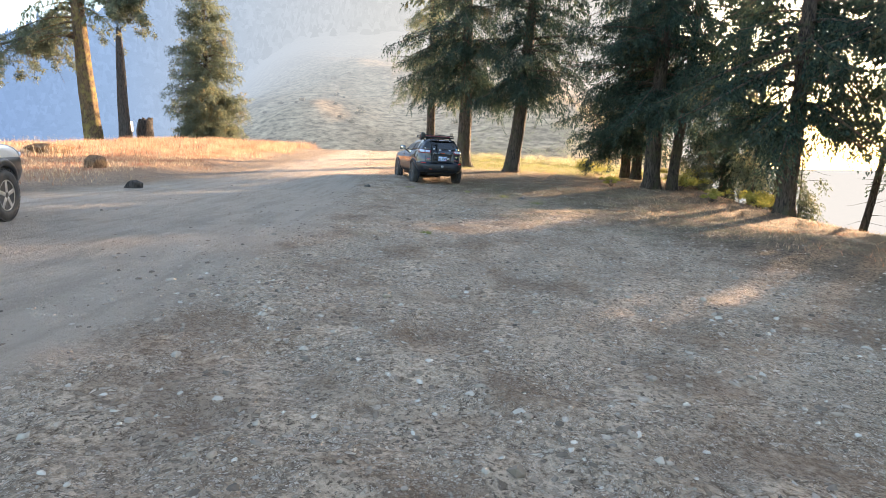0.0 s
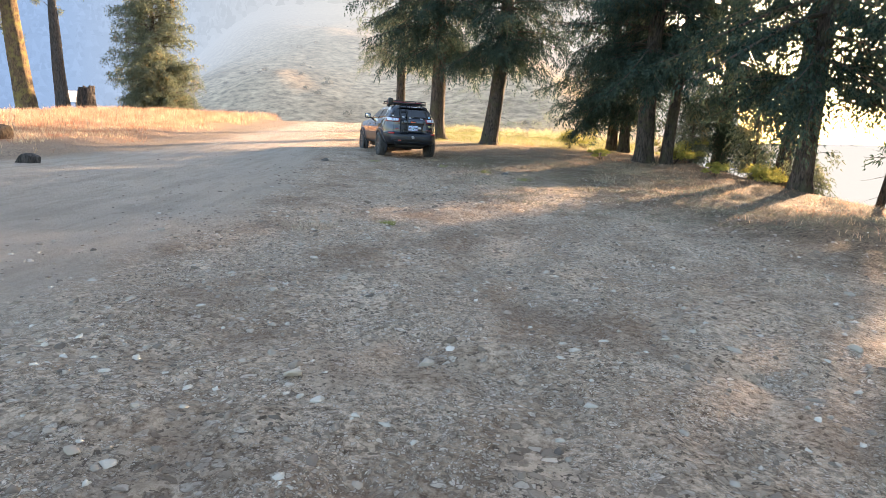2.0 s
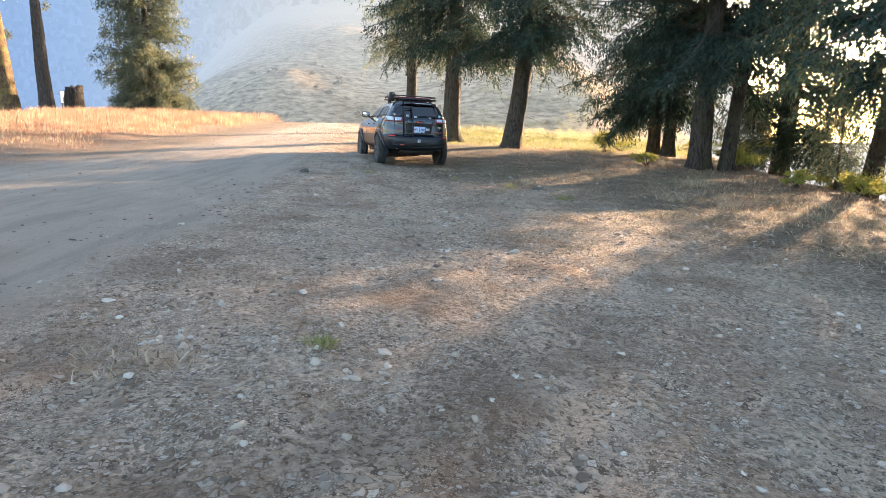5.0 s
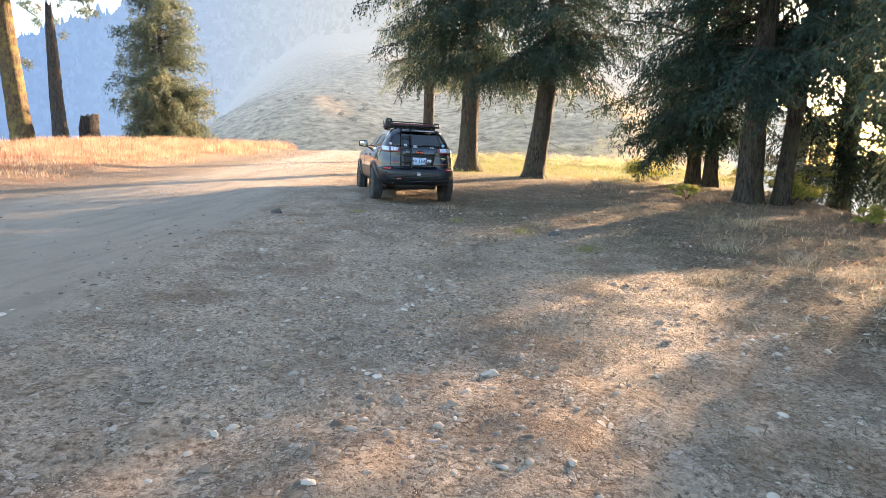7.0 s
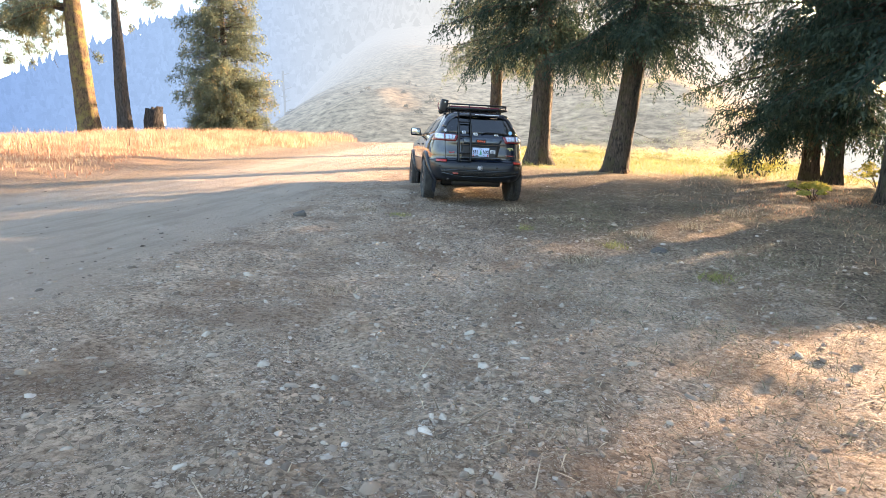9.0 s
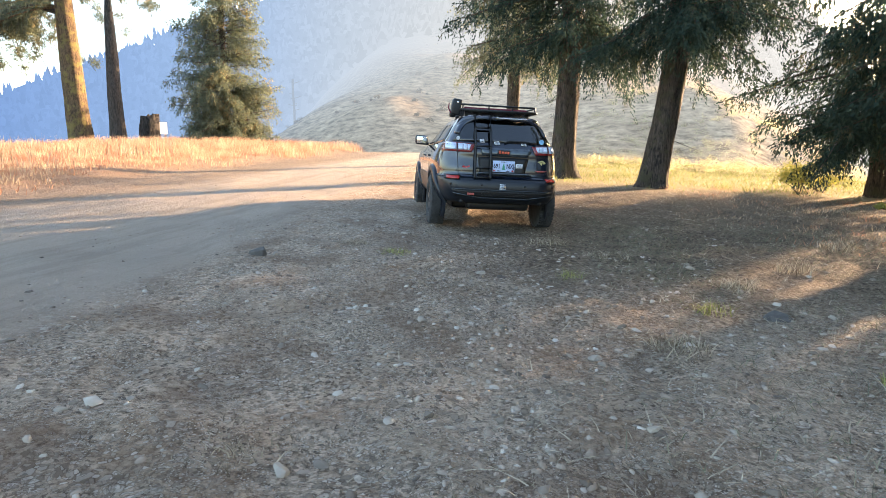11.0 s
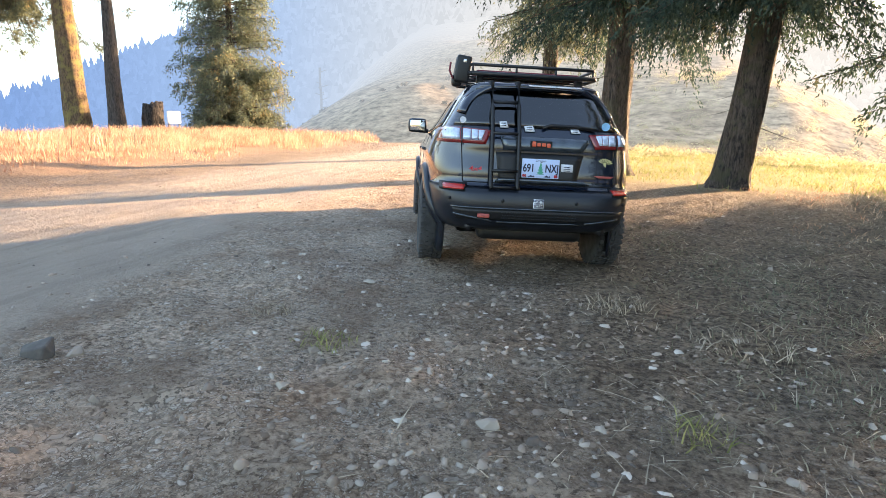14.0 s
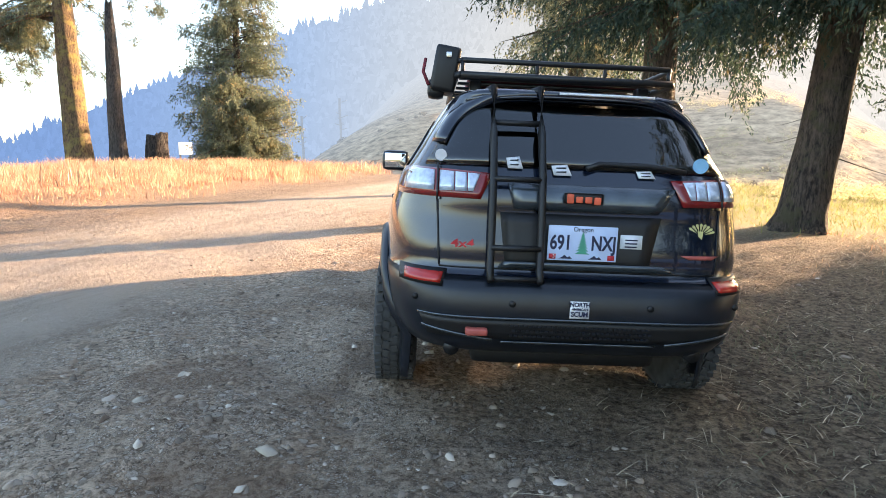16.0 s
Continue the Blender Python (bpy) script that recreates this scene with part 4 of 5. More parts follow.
grille = part("bumper_insert", rear_plate([(-0.70, 0.59), (0.70, 0.59), (0.66, 0.50), (-0.66, 0.50)], 0.004, 0.005, 24, 4), M_BLACK, car, "black lower bumper insert")
part("insert_trim", rear_plate([(-0.71, 0.602), (0.71, 0.602), (0.71, 0.592), (-0.71, 0.592)], 0.012, 0.006, 24, 2), M_GREY_BLUE, grille)
part("insert_trim", rear_plate([(-0.34, 0.49), (0.34, 0.49), (0.34, 0.48), (-0.34, 0.48)], 0.012, 0.006, 16, 2), M_GREY_BLUE, grille)
mesh_bm = bmesh.new()
for i in range(30):
    for j in range(3):
        gx_ = -0.30 + i * 0.0205 + (j % 2) * 0.01
        box_bm(0.012, 0.01, 0.008, (gx_, car_rear(gx_, 0.545) - 0.012, 0.52 + j * 0.022), 0, bm=mesh_bm)
tagged(part("grille_mesh", mesh_bm, M_PLASTIC, grille, shade=False), kind="stuff")
part("tow_hook", box_bm(0.095, 0.05, 0.032, (-0.45, -0.935, 0.535), 0.009), M_HOOK, car, "faded red tow hook")
for sx in (-0.72, -0.30, 0.30, 0.72):
    part("parking_sensor", lathe_bm([(0, 0.0), (0.002, 0.014), (0.006, 0.014), (0.006, 0.0)], seg=16), M_BLACK, car).matrix_basis = pose(sx, car_rear(sx, 0.66) - 0.003, 0.66, 0, 0, -90)
plate = part("number_plate", box_bm(0.305, 0.006, 0.153, (0, -0.868, 0.925), 0.004), M_PLATE, car, "blue and white number plate with green tree")
lettering("691", 0.088, M_INK, plate, (-0.096, -0.8718, 0.925), squash=0.72, bold=0.0022)
lettering("NXJ", 0.088, M_INK, plate, (0.092, -0.8718, 0.925), squash=0.72, bold=0.0022)
lettering("Oregon", 0.028, M_INK, plate, (0, -0.8718, 0.986))
tree_bm = bmesh.new()
for i in range(7):
    w_, z_ = 0.008 + 0.0042 * i, 0.965 - 0.013 * i
    tree_bm.faces.new([tree_bm.verts.new(p) for p in ((-w_, -0.8722, z_ - 0.008), (w_, -0.8722, z_ - 0.008), (0, -0.8722, z_ + 0.012))])
part("plate_tree", tree_bm, M_GREEN_INK, plate, shade=False)
part("plate_tag", box_bm(0.03, 0.001, 0.022, (-0.13, -0.8722, 0.866), 0), M_RED_INK, plate)
lettering("3", 0.022, M_WHITE, plate, (-0.124, -0.8735, 0.866))
part("plate_tag", box_bm(0.03, 0.001, 0.022, (0.128, -0.8722, 0.866), 0), M_RED_INK, plate)
for px in (-0.072, 0.058):
    hills = bmesh.new()
    hills.faces.new([hills.verts.new((px + dx, -0.8722, 0.857 + dz)) for dx, dz in ((-0.03, 0), (0.03, 0), (0.018, 0.012), (0.008, 0.007), (-0.004, 0.017), (-0.015, 0.008))])
    part("plate_hills", hills, M_INK, plate, shade=False)
# badge in plain bars, stickers
badge = part("badge", box_bm(0.175, 0.008, 0.05, (-0.0, -0.838, 1.118), 0.012), M_BLACK, car, "orange and black badge")
for i, (bw, bh, dz) in enumerate(((0.03, 0.042, 0), (0.03, 0.028, -0.004), (0.03, 0.028, -0.004), (0.03, 0.034, -0.008))):
    part("badge_bar", box_bm(bw, 0.006, bh, (-0.06 + 0.04 * i, -0.843, 1.118 + dz), 0.005), M_ORANGE, badge)
lettering("4x4", 0.05, M_RED_INK, car, (-0.52, car_rear(-0.52, 0.90) - 0.004, 0.90), squash=1.4, bold=0.001)
st = part("sticker", box_bm(0.098, 0.002, 0.075, (0.225, car_rear(0.225, 0.93) - 0.008, 0.93), 0), M_WHITE, car, "small white printed sticker")
for i in range(3):
    part("print_bar", box_bm(0.055, 0.001, 0.006, (0.225, car_rear(0.225, 0.93) - 0.0095, 0.945 - 0.015 * i), 0), M_INK, st)
st = part("sticker", box_bm(0.085, 0.002, 0.075, (-0.01, -0.941, 0.645), 0), M_WHITE, car, "white square sticker with black words")
lettering("NORTH", 0.027, M_INK, st, (-0.01, -0.943, 0.668), bold=0.0008, squash=0.92)
lettering("AMERICAN", 0.014, M_INK, st, (-0.01, -0.943, 0.648), bold=0.0004)
lettering("SCUM", 0.030, M_INK, st, (-0.01, -0.943, 0.626), bold=0.0008, squash=0.92)
for sx, sz, sw, sh, mt, lb in ((-0.30, 1.265, 0.075, 0.055, M_WHITE, "white cut-out sticker"), (-0.09, 1.24, 0.09, 0.05, M_WHITE, "white vehicle-shaped sticker"), (0.29, 1.235, 0.085, 0.035, M_WHITE, "pale scribbled sticker")):
    part("sticker", rear_plate([(sx - sw / 2, sz + sh * 0.35), (sx + sw * 0.3, sz + sh / 2), (sx + sw / 2, sz - sh / 2), (sx - sw * 0.4, sz - sh / 2)], 0.012, 0.002, 4, 3), mt, car, lb)
    for q in (-0.2, 0.15):
        part("print_bar", rear_plate([(sx - sw * 0.25, sz + sh * (q + 0.06)), (sx + sw * 0.25, sz + sh * (q + 0.1)), (sx + sw * 0.2, sz + sh * (q - 0.05)), (sx - sw * 0.3, sz + sh * (q - 0.05))], 0.0155, 0.001, 3, 2), M_GREY_BLUE, car)
for sx, sz, r_, mt, lb in ((-0.63, 1.285, 0.027, M_WHITE, "round worn sticker"), (0.55, 1.285, 0.034, M_PALE_BLUE, "round pale blue sticker")):
    bm = lathe_bm([(0, 0.0), (0.001, r_), (0.004, r_), (0.004, 0.0)], seg=24)
    part("sticker", bm, mt, car, lb, shade=False).matrix_basis = pose(sx, car_rear(sx, sz) - 0.03, sz, -25, 0, -90 - 12 * np.sign(sx))
emb = bmesh.new()
for a in range(-4, 5):
    t = radians(a * 17)
    emb.faces.new([emb.verts.new((0.545 + math.sin(t + d) * r_, car_rear(0.545, 1.0) - 0.006, 0.975 + math.cos(t + d) * r_ * 0.8)) for r_, d in ((0.02, 0.0), (0.062, -0.12), (0.07, 0.0), (0.062, 0.12))])
emb.faces.new([emb.verts.new((0.545 + dx, car_rear(0.545, 1.0) - 0.006, 0.975 + dz)) for dx, dz in ((-0.012, 0.02), (-0.004, -0.06), (0.006, -0.075), (0.012, 0.02))])
part("tree_emblem", emb, M_GOLD, car, "gold tree-shaped sticker", shade=False)
part("wing_emblem", rear_plate([(0.45, 0.885), (0.64, 0.885), (0.60, 0.868), (0.49, 0.868)], 0.005, 0.002, 6, 2), M_HOOK, car)
part("wiper", rod_bm([(0.02, car_rear(0.02, 1.255) - 0.03, 1.25), (0.08, car_rear(0.08, 1.28) - 0.03, 1.272), (0.30, car_rear(0.3, 1.275) - 0.025, 1.272), (0.47, car_rear(0.47, 1.25) - 0.03, 1.25)], 0.013), M_BLACK, car)
# ladder
lad = part("ladder", rod_bm([(-0.40, car_rear(-0.40, z) - o, z) for z, o in ((0.755, 0.05), (0.80, 0.055), (1.0, 0.06), (1.2, 0.06), (1.4, 0.075), (1.6, 0.06), (1.67, 0.05), (1.685, -0.05))], 0.017, 10), M_BLACK, car, "black metal ladder on the tailgate")
part("ladder_rail", rod_bm([(-0.185, car_rear(-0.185, z) - o, z) for z, o in ((0.755, 0.05), (0.80, 0.055), (1.0, 0.06), (1.2, 0.06), (1.4, 0.075), (1.6, 0.06), (1.67, 0.05), (1.685, -0.05))], 0.017, 10), M_BLACK, lad)
for rz in (0.765, 0.895, 1.19, 1.44):
    part("rung", rod_bm([(-0.40, car_rear(-0.3, rz) - 0.06, rz), (-0.185, car_rear(-0.3, rz) - 0.06, rz)], 0.013), M_BLACK, lad)
# roof rack with a box and cargo
rack = part("roof_rack", rod_bm([(-0.53, -0.32, 1.775), (0.53, -0.32, 1.775), (0.55, -0.28, 1.775), (0.55, 0.95, 1.775), (0.53, 0.99, 1.775), (-0.53, 0.99, 1.775), (-0.55, 0.95, 1.775), (-0.55, -0.28, 1.775), (-0.53, -0.32, 1.775)], 0.014), M_BLACK, car, "black tubular roof basket")
part("lower_rail", rod_bm([(-0.54, -0.34, 1.70), (0.54, -0.34, 1.70), (0.56, -0.3, 1.70), (0.56, 0.95, 1.70), (-0.56, 0.95, 1.70), (-0.56, -0.3, 1.70), (-0.54, -0.34, 1.70)], 0.018), M_BLACK, rack)
for i in range(7):
    part("slat", box_bm(1.08, 0.05, 0.012, (0, -0.22 + i * 0.19, 1.70), 0.003), M_BLACK, rack)
for px in (-0.53, -0.15, 0.2, 0.53):
    for py in (-0.32, 0.97):
        part("upright", rod_bm([(px, py, 1.69), (px, py, 1.78)], 0.01), M_BLACK, rack)
for px in (-0.45, 0.45):
    for py in (-0.15, 0.8):
        part("mount", box_bm(0.06, 0.08, 0.10, (px, py, 1.65), 0.01), M_BLACK, rack)
part("cargo", box_bm(0.95, 0.5, 0.05, (0.0, 0.15, 1.735), 0.02), M_CARGO, rack, "dark red folded cargo on the rack")
bag = part("cargo_box", box_bm(0.13, 0.20, 0.23, (-0.615, -0.20, 1.735), 0.02, Matrix.Rotation(radians(8), 4, "Y")), M_BLACK, rack, "black upright case strapped to the rack")
part("case_foot", box_bm(0.09, 0.12, 0.10, (-0.66, -0.20, 1.64), 0.03), M_BLACK, bag)
part("strap", rod_bm([(-0.70, -0.28, 1.65), (-0.73, -0.25, 1.72), (-0.72, -0.22, 1.79)], 0.009), M_CARGO, bag)
part("latch", box_bm(0.03, 0.01, 0.03, (-0.60, -0.305, 1.80), 0.004), M_CHROME, bag)
part("axle", rod_bm([(-0.75, 0, 0.40), (0.75, 0, 0.40)], 0.05), M_BLACK, car)
# Low boxes added to stop sunlight passing under the car.
part("underbody", box_bm(1.15, 3.0, 0.14, (0, 1.5, 0.33), 0.04), M_BLACK, car)
part("silencer", box_bm(0.9, 0.25, 0.14, (0, -0.55, 0.37), 0.05), M_BLACK, car)
suv("silver-white SUV with alloy wheels parked beside the dirt road", Matrix.Translation((-6.8, 5.65, ground_z(-6.6, 6.5))), 12, 2, M_PAINT_WHITE, M_ALLOY, M_ALLOY, 0.94)


# ---- mound: snag, stumps, sign, rocks ----
def snag(name, label, x, y, pts, seed, mat, sides=14, jag=0.4):
    """A standing dead stem with a splintered top."""
    rng = np.random.default_rng(seed)
    v, f = [], []
    for h, r, dx in pts:
        for s_ in range(sides):
            t = 2 * math.pi * s_ / sides
            k = r * (1 + 0.14 * math.sin(3 * t + seed) + rng.uniform(-0.1, 0.1))
            top = rng.uniform(-jag, jag * 0.6) if (h, r, dx) == pts[-1] else 0
            v.append((dx + k * math.cos(t), k * math.sin(t), h + top))
    for i in range(len(pts) - 1):
        for s_ in range(sides):
            f.append((i * sides + s_, i * sides + (s_ + 1) % sides, (i + 1) * sides + (s_ + 1) % sides, (i + 1) * sides + s_))
    k = len(v)
    v.append((pts[-1][2], 0, pts[-1][0] - jag))
    f.extend((len(v) - 1 - sides + s_, len(v) - 1 - sides + (s_ + 1) % sides, k, k) for s_ in range(sides))
    me = bpy.data.meshes.new(name)
    me.from_pydata([tuple(map(float, p)) for p in v], [], [q if q[2] != q[3] else q[:3] for q in f])
    me.materials.append(mat)
    me.shade_smooth()
    ob = tagged(new(name, me), label, "dead tree" if name == "snag" else "stump")
    ob.location = (x, y, ground_z(x, y) - 0.1)
    return ob


snag("snag", "tall charred dead trunk with a broken top", -23.6, 43.3, [(0, 0.54, 0), (0.5, 0.44, 0), (2, 0.37, 0.0), (3.6, 0.33, 0.0), (5.4, 0.29, 0.02), (7.0, 0.24, 0.05), (8.7, 0.17, 0.08)], 4, M_SNAG)
snag("stump", "weathered grey stump with a jagged top on the mound", -23.5, 45.7, [(0, 0.74, 0), (0.7, 0.62, 0), (1.8, 0.56, 0.05), (2.55, 0.50, 0.12)], 6, M_SNAG, jag=0.3)
snag("stump", "small dark splintered stump beside the pine", -27.3, 43.2, [(0, 0.25, 0), (0.3, 0.2, -0.1), (0.6, 0.12, -0.22)], 8, M_SNAG, 9, 0.2)
sign = tagged(new("sign_board"), "white blank-backed sign board on two posts behind the mound", "sign")
sign.matrix_world = pose(-31.0, 57.4, ground_z(-31.0, 57.4), 0, 0, 62)
sz0 = 2.95 - ground_z(-31.0, 57.4)
part("panel", box_bm(1.05, 0.05, 0.95, (0, 0, sz0), 0.06), M_WHITE, sign)
for px in (-0.4, 0.4):
    part("post", box_bm(0.09, 0.09, sz0 + 0.6, (px, 0.08, (sz0 + 0.2) / 2 - 0.1), 0.01), M_SNAG, sign)


# ---- ground cover ----
def blades(name, label, cat, pos, tall, wide, mat, seed, splay=0.35):
    """Upright pointed blades, one triangle pair each, rooted at pos."""
    rng = np.random.default_rng(seed)
    n = len(pos)
    h = tall * rng.uniform(0.55, 1.25, n)
    t = rng.uniform(0, 2 * math.pi, n)
    lean_ = rng.normal(0, splay, (n, 2)) * h[:, None]
    side = np.stack([np.cos(t), np.sin(t), np.zeros(n)], 1) * (wide * rng.uniform(0.6, 1.3, n))[:, None] / 2
    mid_ = pos + np.concatenate([lean_ * 0.35, (h * 0.55)[:, None]], 1)
    tip = pos + np.concatenate([lean_, h[:, None] * 0.98], 1)
    v = np.stack([pos - side, pos + side, mid_ + side * 0.8, tip, mid_ - side * 0.8], 1).reshape(-1, 3)
    k = np.arange(n)[:, None] * 5
    f = np.concatenate([k + np.array([0, 1, 2]), k + np.array([0, 2, 4]), k + np.array([4, 2, 3])])
    return tagged(mesh_object(name, v, f, [mat]), label, cat, kind="stuff")


def scatter(n, x0, x1, y0, y1, keep, rng):
    x, y = rng.uniform(x0, x1, n), rng.uniform(y0, y1, n)
    ok = rng.random(n) < keep(x, y)
    x, y = x[ok], y[ok]
    return np.stack([x, y, height(x, y) - 0.01], 1)


rng = np.random.default_rng(77)
patchy = lambda x, y, s, k: 0.5 + 0.5 * wave(x, y, s, k)
p = scatter(150000, -36, -9.0, 15, 54, lambda x, y: smooth(-9.6, -12.2, x - wave(x, y, 0.8, 3)) * (0.35 + 0.65 * patchy(x, y, 1.1, 2)) * (1 - smooth(46, 52, y + 0.35 * (x + 20))) * smooth(15, 24, y + rng.uniform(-3, 3, len(x))), rng)
tall = 0.14 + 0.36 * smooth(26, 40, p[:, 1] - 0.5 * (p[:, 0] + 16)) * (0.6 + 0.5 * patchy(p[:, 0], p[:, 1], 0.7, 9))
blades("mound_grass", "tall dry golden grass on the mound", "grass", p, tall, 0.024, M_DRY_GRASS, 3)
p = scatter(14000, -34, -11.0, 24, 52, lambda x, y: smooth(-11.5, -14.5, x) * value_noise(x, y, 0.6, 4) ** 2 * (1 - smooth(46, 52, y + 0.35 * (x + 20))), rng)
blades("grass_stems", "tall pale seed stalks standing above the dry grass", "grass", p, 0.55, 0.02, M_STRAW, 8, 0.25)
p = scatter(66000, -3.2, 22, 30, 56, lambda x, y: smooth(-3.0, -1.2, x + 0.7 * wave(x, y, 0.9, 4)) * smooth(30.0, 32.2, y + wave(x, y, 1.2, 1) - 0.08 * x) * (0.3 + 0.7 * patchy(x, y, 0.9, 7)), rng)
blades("meadow_grass", "sunlit yellow-green grass beyond the verge", "grass", p, 0.07 + 0.17 * patchy(p[:, 0], p[:, 1], 1.1, 5) ** 2, 0.022, M_GREEN_GRASS, 4, 0.9)
p = scatter(60000, 1.5, 18, 9, 33, lambda x, y: smooth(6.6, 9.5, x + 0.16 * y + 1.8 * wave(x, y, 0.6, 8)) * patchy(x, y, 1.4, 3) ** 2 * 0.8, rng)
blades("verge_grass", "sparse dry grass and straw along the verge", "grass", p, 0.05 + 0.08 * patchy(p[:, 0], p[:, 1], 0.8, 2), 0.012, M_DRY_GRASS, 5, 0.7)
p = scatter(125000, -1.4, 9, 12, 31, lambda x, y: 0.3 * smooth(-1.2, 0.8, x) + 0.85 * patchy(x, y, 1.6, 6) ** 3 * smooth(0.2, 2.5, x - 0.05 * (24 - y)), rng)
blades("straw_litter", "fallen straw and dry stems on the ground", "litter", p, 0.038, 0.0075, M_STRAW, 6, 3.4)

p = scatter(60000, -0.5, 8, 11, 25, lambda x, y: 1.1 * value_noise(x, y, 1.1, 8) ** 2 * smooth(0.3, 2.0, x - 0.12 * (18 - y) + 0.5 * wave(x, y, 1.3, 3)), rng)
blades("low_grass", "sparse low grey-green grass among the straw", "grass", p, 0.055, 0.007, M_MAT_GRASS, 7, 0.9)


def tuft(x, y, r, n, h, mat, label, seed):
    rg = np.random.default_rng(seed)
    a, q = rg.uniform(0, 6.28, n), r * rg.random(n) ** 0.6
    pos = np.stack([np.cos(a) * q, np.sin(a) * q, np.full(n, -0.01)], 1)
    ob = blades("grass_tuft", label, "grass tuft", pos, np.full(n, h), 0.007, mat, seed, 0.75)
    ob["group"] = "tufts on the gravel"
    ob.location = (x, y, ground_z(x, y))


for i, (tx, ty, tr, tn, th, green) in enumerate([(-0.35, 9.3, 0.09, 90, 0.06, 1), (4.9, 18.0, 0.3, 160, 0.22, 0), (1.75, 18.6, 0.16, 80, 0.12, 1), (1.25, 17.5, 0.22, 140, 0.11, 0), (2.6, 17.3, 0.18, 90, 0.12, 1), (-0.95, 15.6, 0.3, 140, 0.05, 0),
                                               (5.6, 17.2, 0.25, 120, 0.2, 0), (3.6, 15.4, 0.22, 110, 0.14, 0), (2.2, 19.6, 0.2, 100, 0.12, 0), (-1.2, 9.1, 0.35, 150, 0.05, 0), (0.6, 19.4, 0.15, 60, 0.1, 1), (3.1, 20.6, 0.2, 90, 0.14, 0), (-1.95, 20.3, 0.2, 90, 0.08, 0),
                                               (-1.35, 19.9, 0.2, 80, 0.07, 1), (1.1, 20.7, 0.3, 120, 0.09, 0), (0.35, 21.2, 0.25, 120, 0.1, 0), (4.3, 22.4, 0.25, 120, 0.15, 0), (6.4, 20.6, 0.3, 140, 0.25, 0)]):
    tuft(tx, ty, tr, tn, th, M_GREEN_GRASS if green else M_STRAW, "small green grass tuft in the gravel" if green else "dry straw-coloured grass tuft on gravel", 200 + i)


# ---- gravel and stones ----
def gravel(name, label, seed, spots, centre, spread, least, most, mat):
    """Broken stones of twelve facets each, half bedded in the soil."""
    rg = np.random.default_rng(seed)
    base = np.array([(1, 0, -0.1), (0.45, 0.85, -0.1), (-0.55, 0.8, -0.1), (-1, -0.1, -0.1), (-0.4, -0.9, -0.1), (0.6, -0.75, -0.1), (0.55, 0.3, 0.6), (-0.35, 0.5, 0.65), (-0.55, -0.3, 0.6), (0.3, -0.5, 0.55)])
    tri = np.array([(0, 1, 6), (1, 7, 6), (1, 2, 7), (2, 3, 7), (3, 8, 7), (3, 4, 8), (4, 9, 8), (4, 5, 9), (5, 0, 9), (0, 6, 9), (6, 7, 8), (6, 8, 9)])
    p = spots(rg)
    n = len(p)
    r = np.clip(np.exp(rg.normal(centre, spread, n)), least, most)
    v = base[None] * rg.uniform(0.55, 1.35, (n, 10, 1)) * np.stack([rg.uniform(0.8, 1.5, n), rg.uniform(0.7, 1.2, n), rg.uniform(0.4, 1.0, n)], 1)[:, None, :] * r[:, None, None]
    a = rg.uniform(0, 6.28, n)
    c, s = np.cos(a)[:, None], np.sin(a)[:, None]
    v = np.stack([v[..., 0] * c - v[..., 1] * s, v[..., 0] * s + v[..., 1] * c, v[..., 2]], -1) + p[:, None, :]
    v[..., 2] += 0.006 + 0.1 * r[:, None]
    f = (np.arange(n)[:, None, None] * 10 + tri[None]).reshape(-1, 3)
    tagged(mesh_object(name, v.reshape(-1, 3), f, [mat]), label, "gravel", kind="stuff")


def fine_spots(rg):
    p = scatter(105000, -8.5, 8.5, 0.8, 27, lambda x, y: (0.06 + 0.94 * smooth(-4.6, -2.2, x + 0.8 * wave(x, y, 0.6, 2))) * (0.06 + 0.94 * patchy(x, y, 1.3, 4) ** 2.2) * (1 - 0.75 * smooth(6.0, 8.5, x + 0.16 * y)) * (1 - 0.7 * smooth(19, 22, y) * smooth(-0.8, 0.6, x)), rg)
    rut = scatter(17000, -2.2, 2.2, 11, 21.5, lambda x, y: np.exp(-((x - 0.1 + 0.09 * (y - 17)) / 0.55) ** 2), rg)
    return np.concatenate([p, rut])


def coarse_spots(rg):
    return scatter(15000, -3.4, 7.5, 0.8, 24, lambda x, y: smooth(-3.4, -1.6, x + 0.8 * wave(x, y, 0.6, 2)) * (0.05 + 0.95 * value_noise(x, y, 0.9, 6) ** 2) * (1 - 0.8 * smooth(5.5, 8, x + 0.16 * y)) * (1 - 0.75 * smooth(19, 21.5, y) * smooth(-0.8, 0.6, x)), rg)


def stone_mesh(seed, flat):
    """A broken, angular stone: the hull of a few scattered corners."""
    rg = random.Random(seed * 13 + 5)
    bm = bmesh.new()
    for _ in range(17):
        p = Vector((rg.gauss(0, 1), rg.gauss(0, 1), rg.gauss(0, 1))).normalized() * rg.uniform(0.8, 1.1)
        bm.verts.new((p.x * rg.uniform(1.0, 1.35), p.y * 0.9, p.z * flat * 1.25))
    hull = bmesh.ops.convex_hull(bm, input=bm.verts)
    bmesh.ops.delete(bm, geom=[g for g in hull["geom_interior"] if isinstance(g, bmesh.types.BMVert)], context="VERTS")
    bmesh.ops.bevel(bm, geom=bm.edges[:], offset=0.045, segments=1, affect="EDGES")
    me = bpy.data.meshes.new("stone")
    bm.to_mesh(me)
    bm.free()
    me.materials.append(M_STONE)
    return me


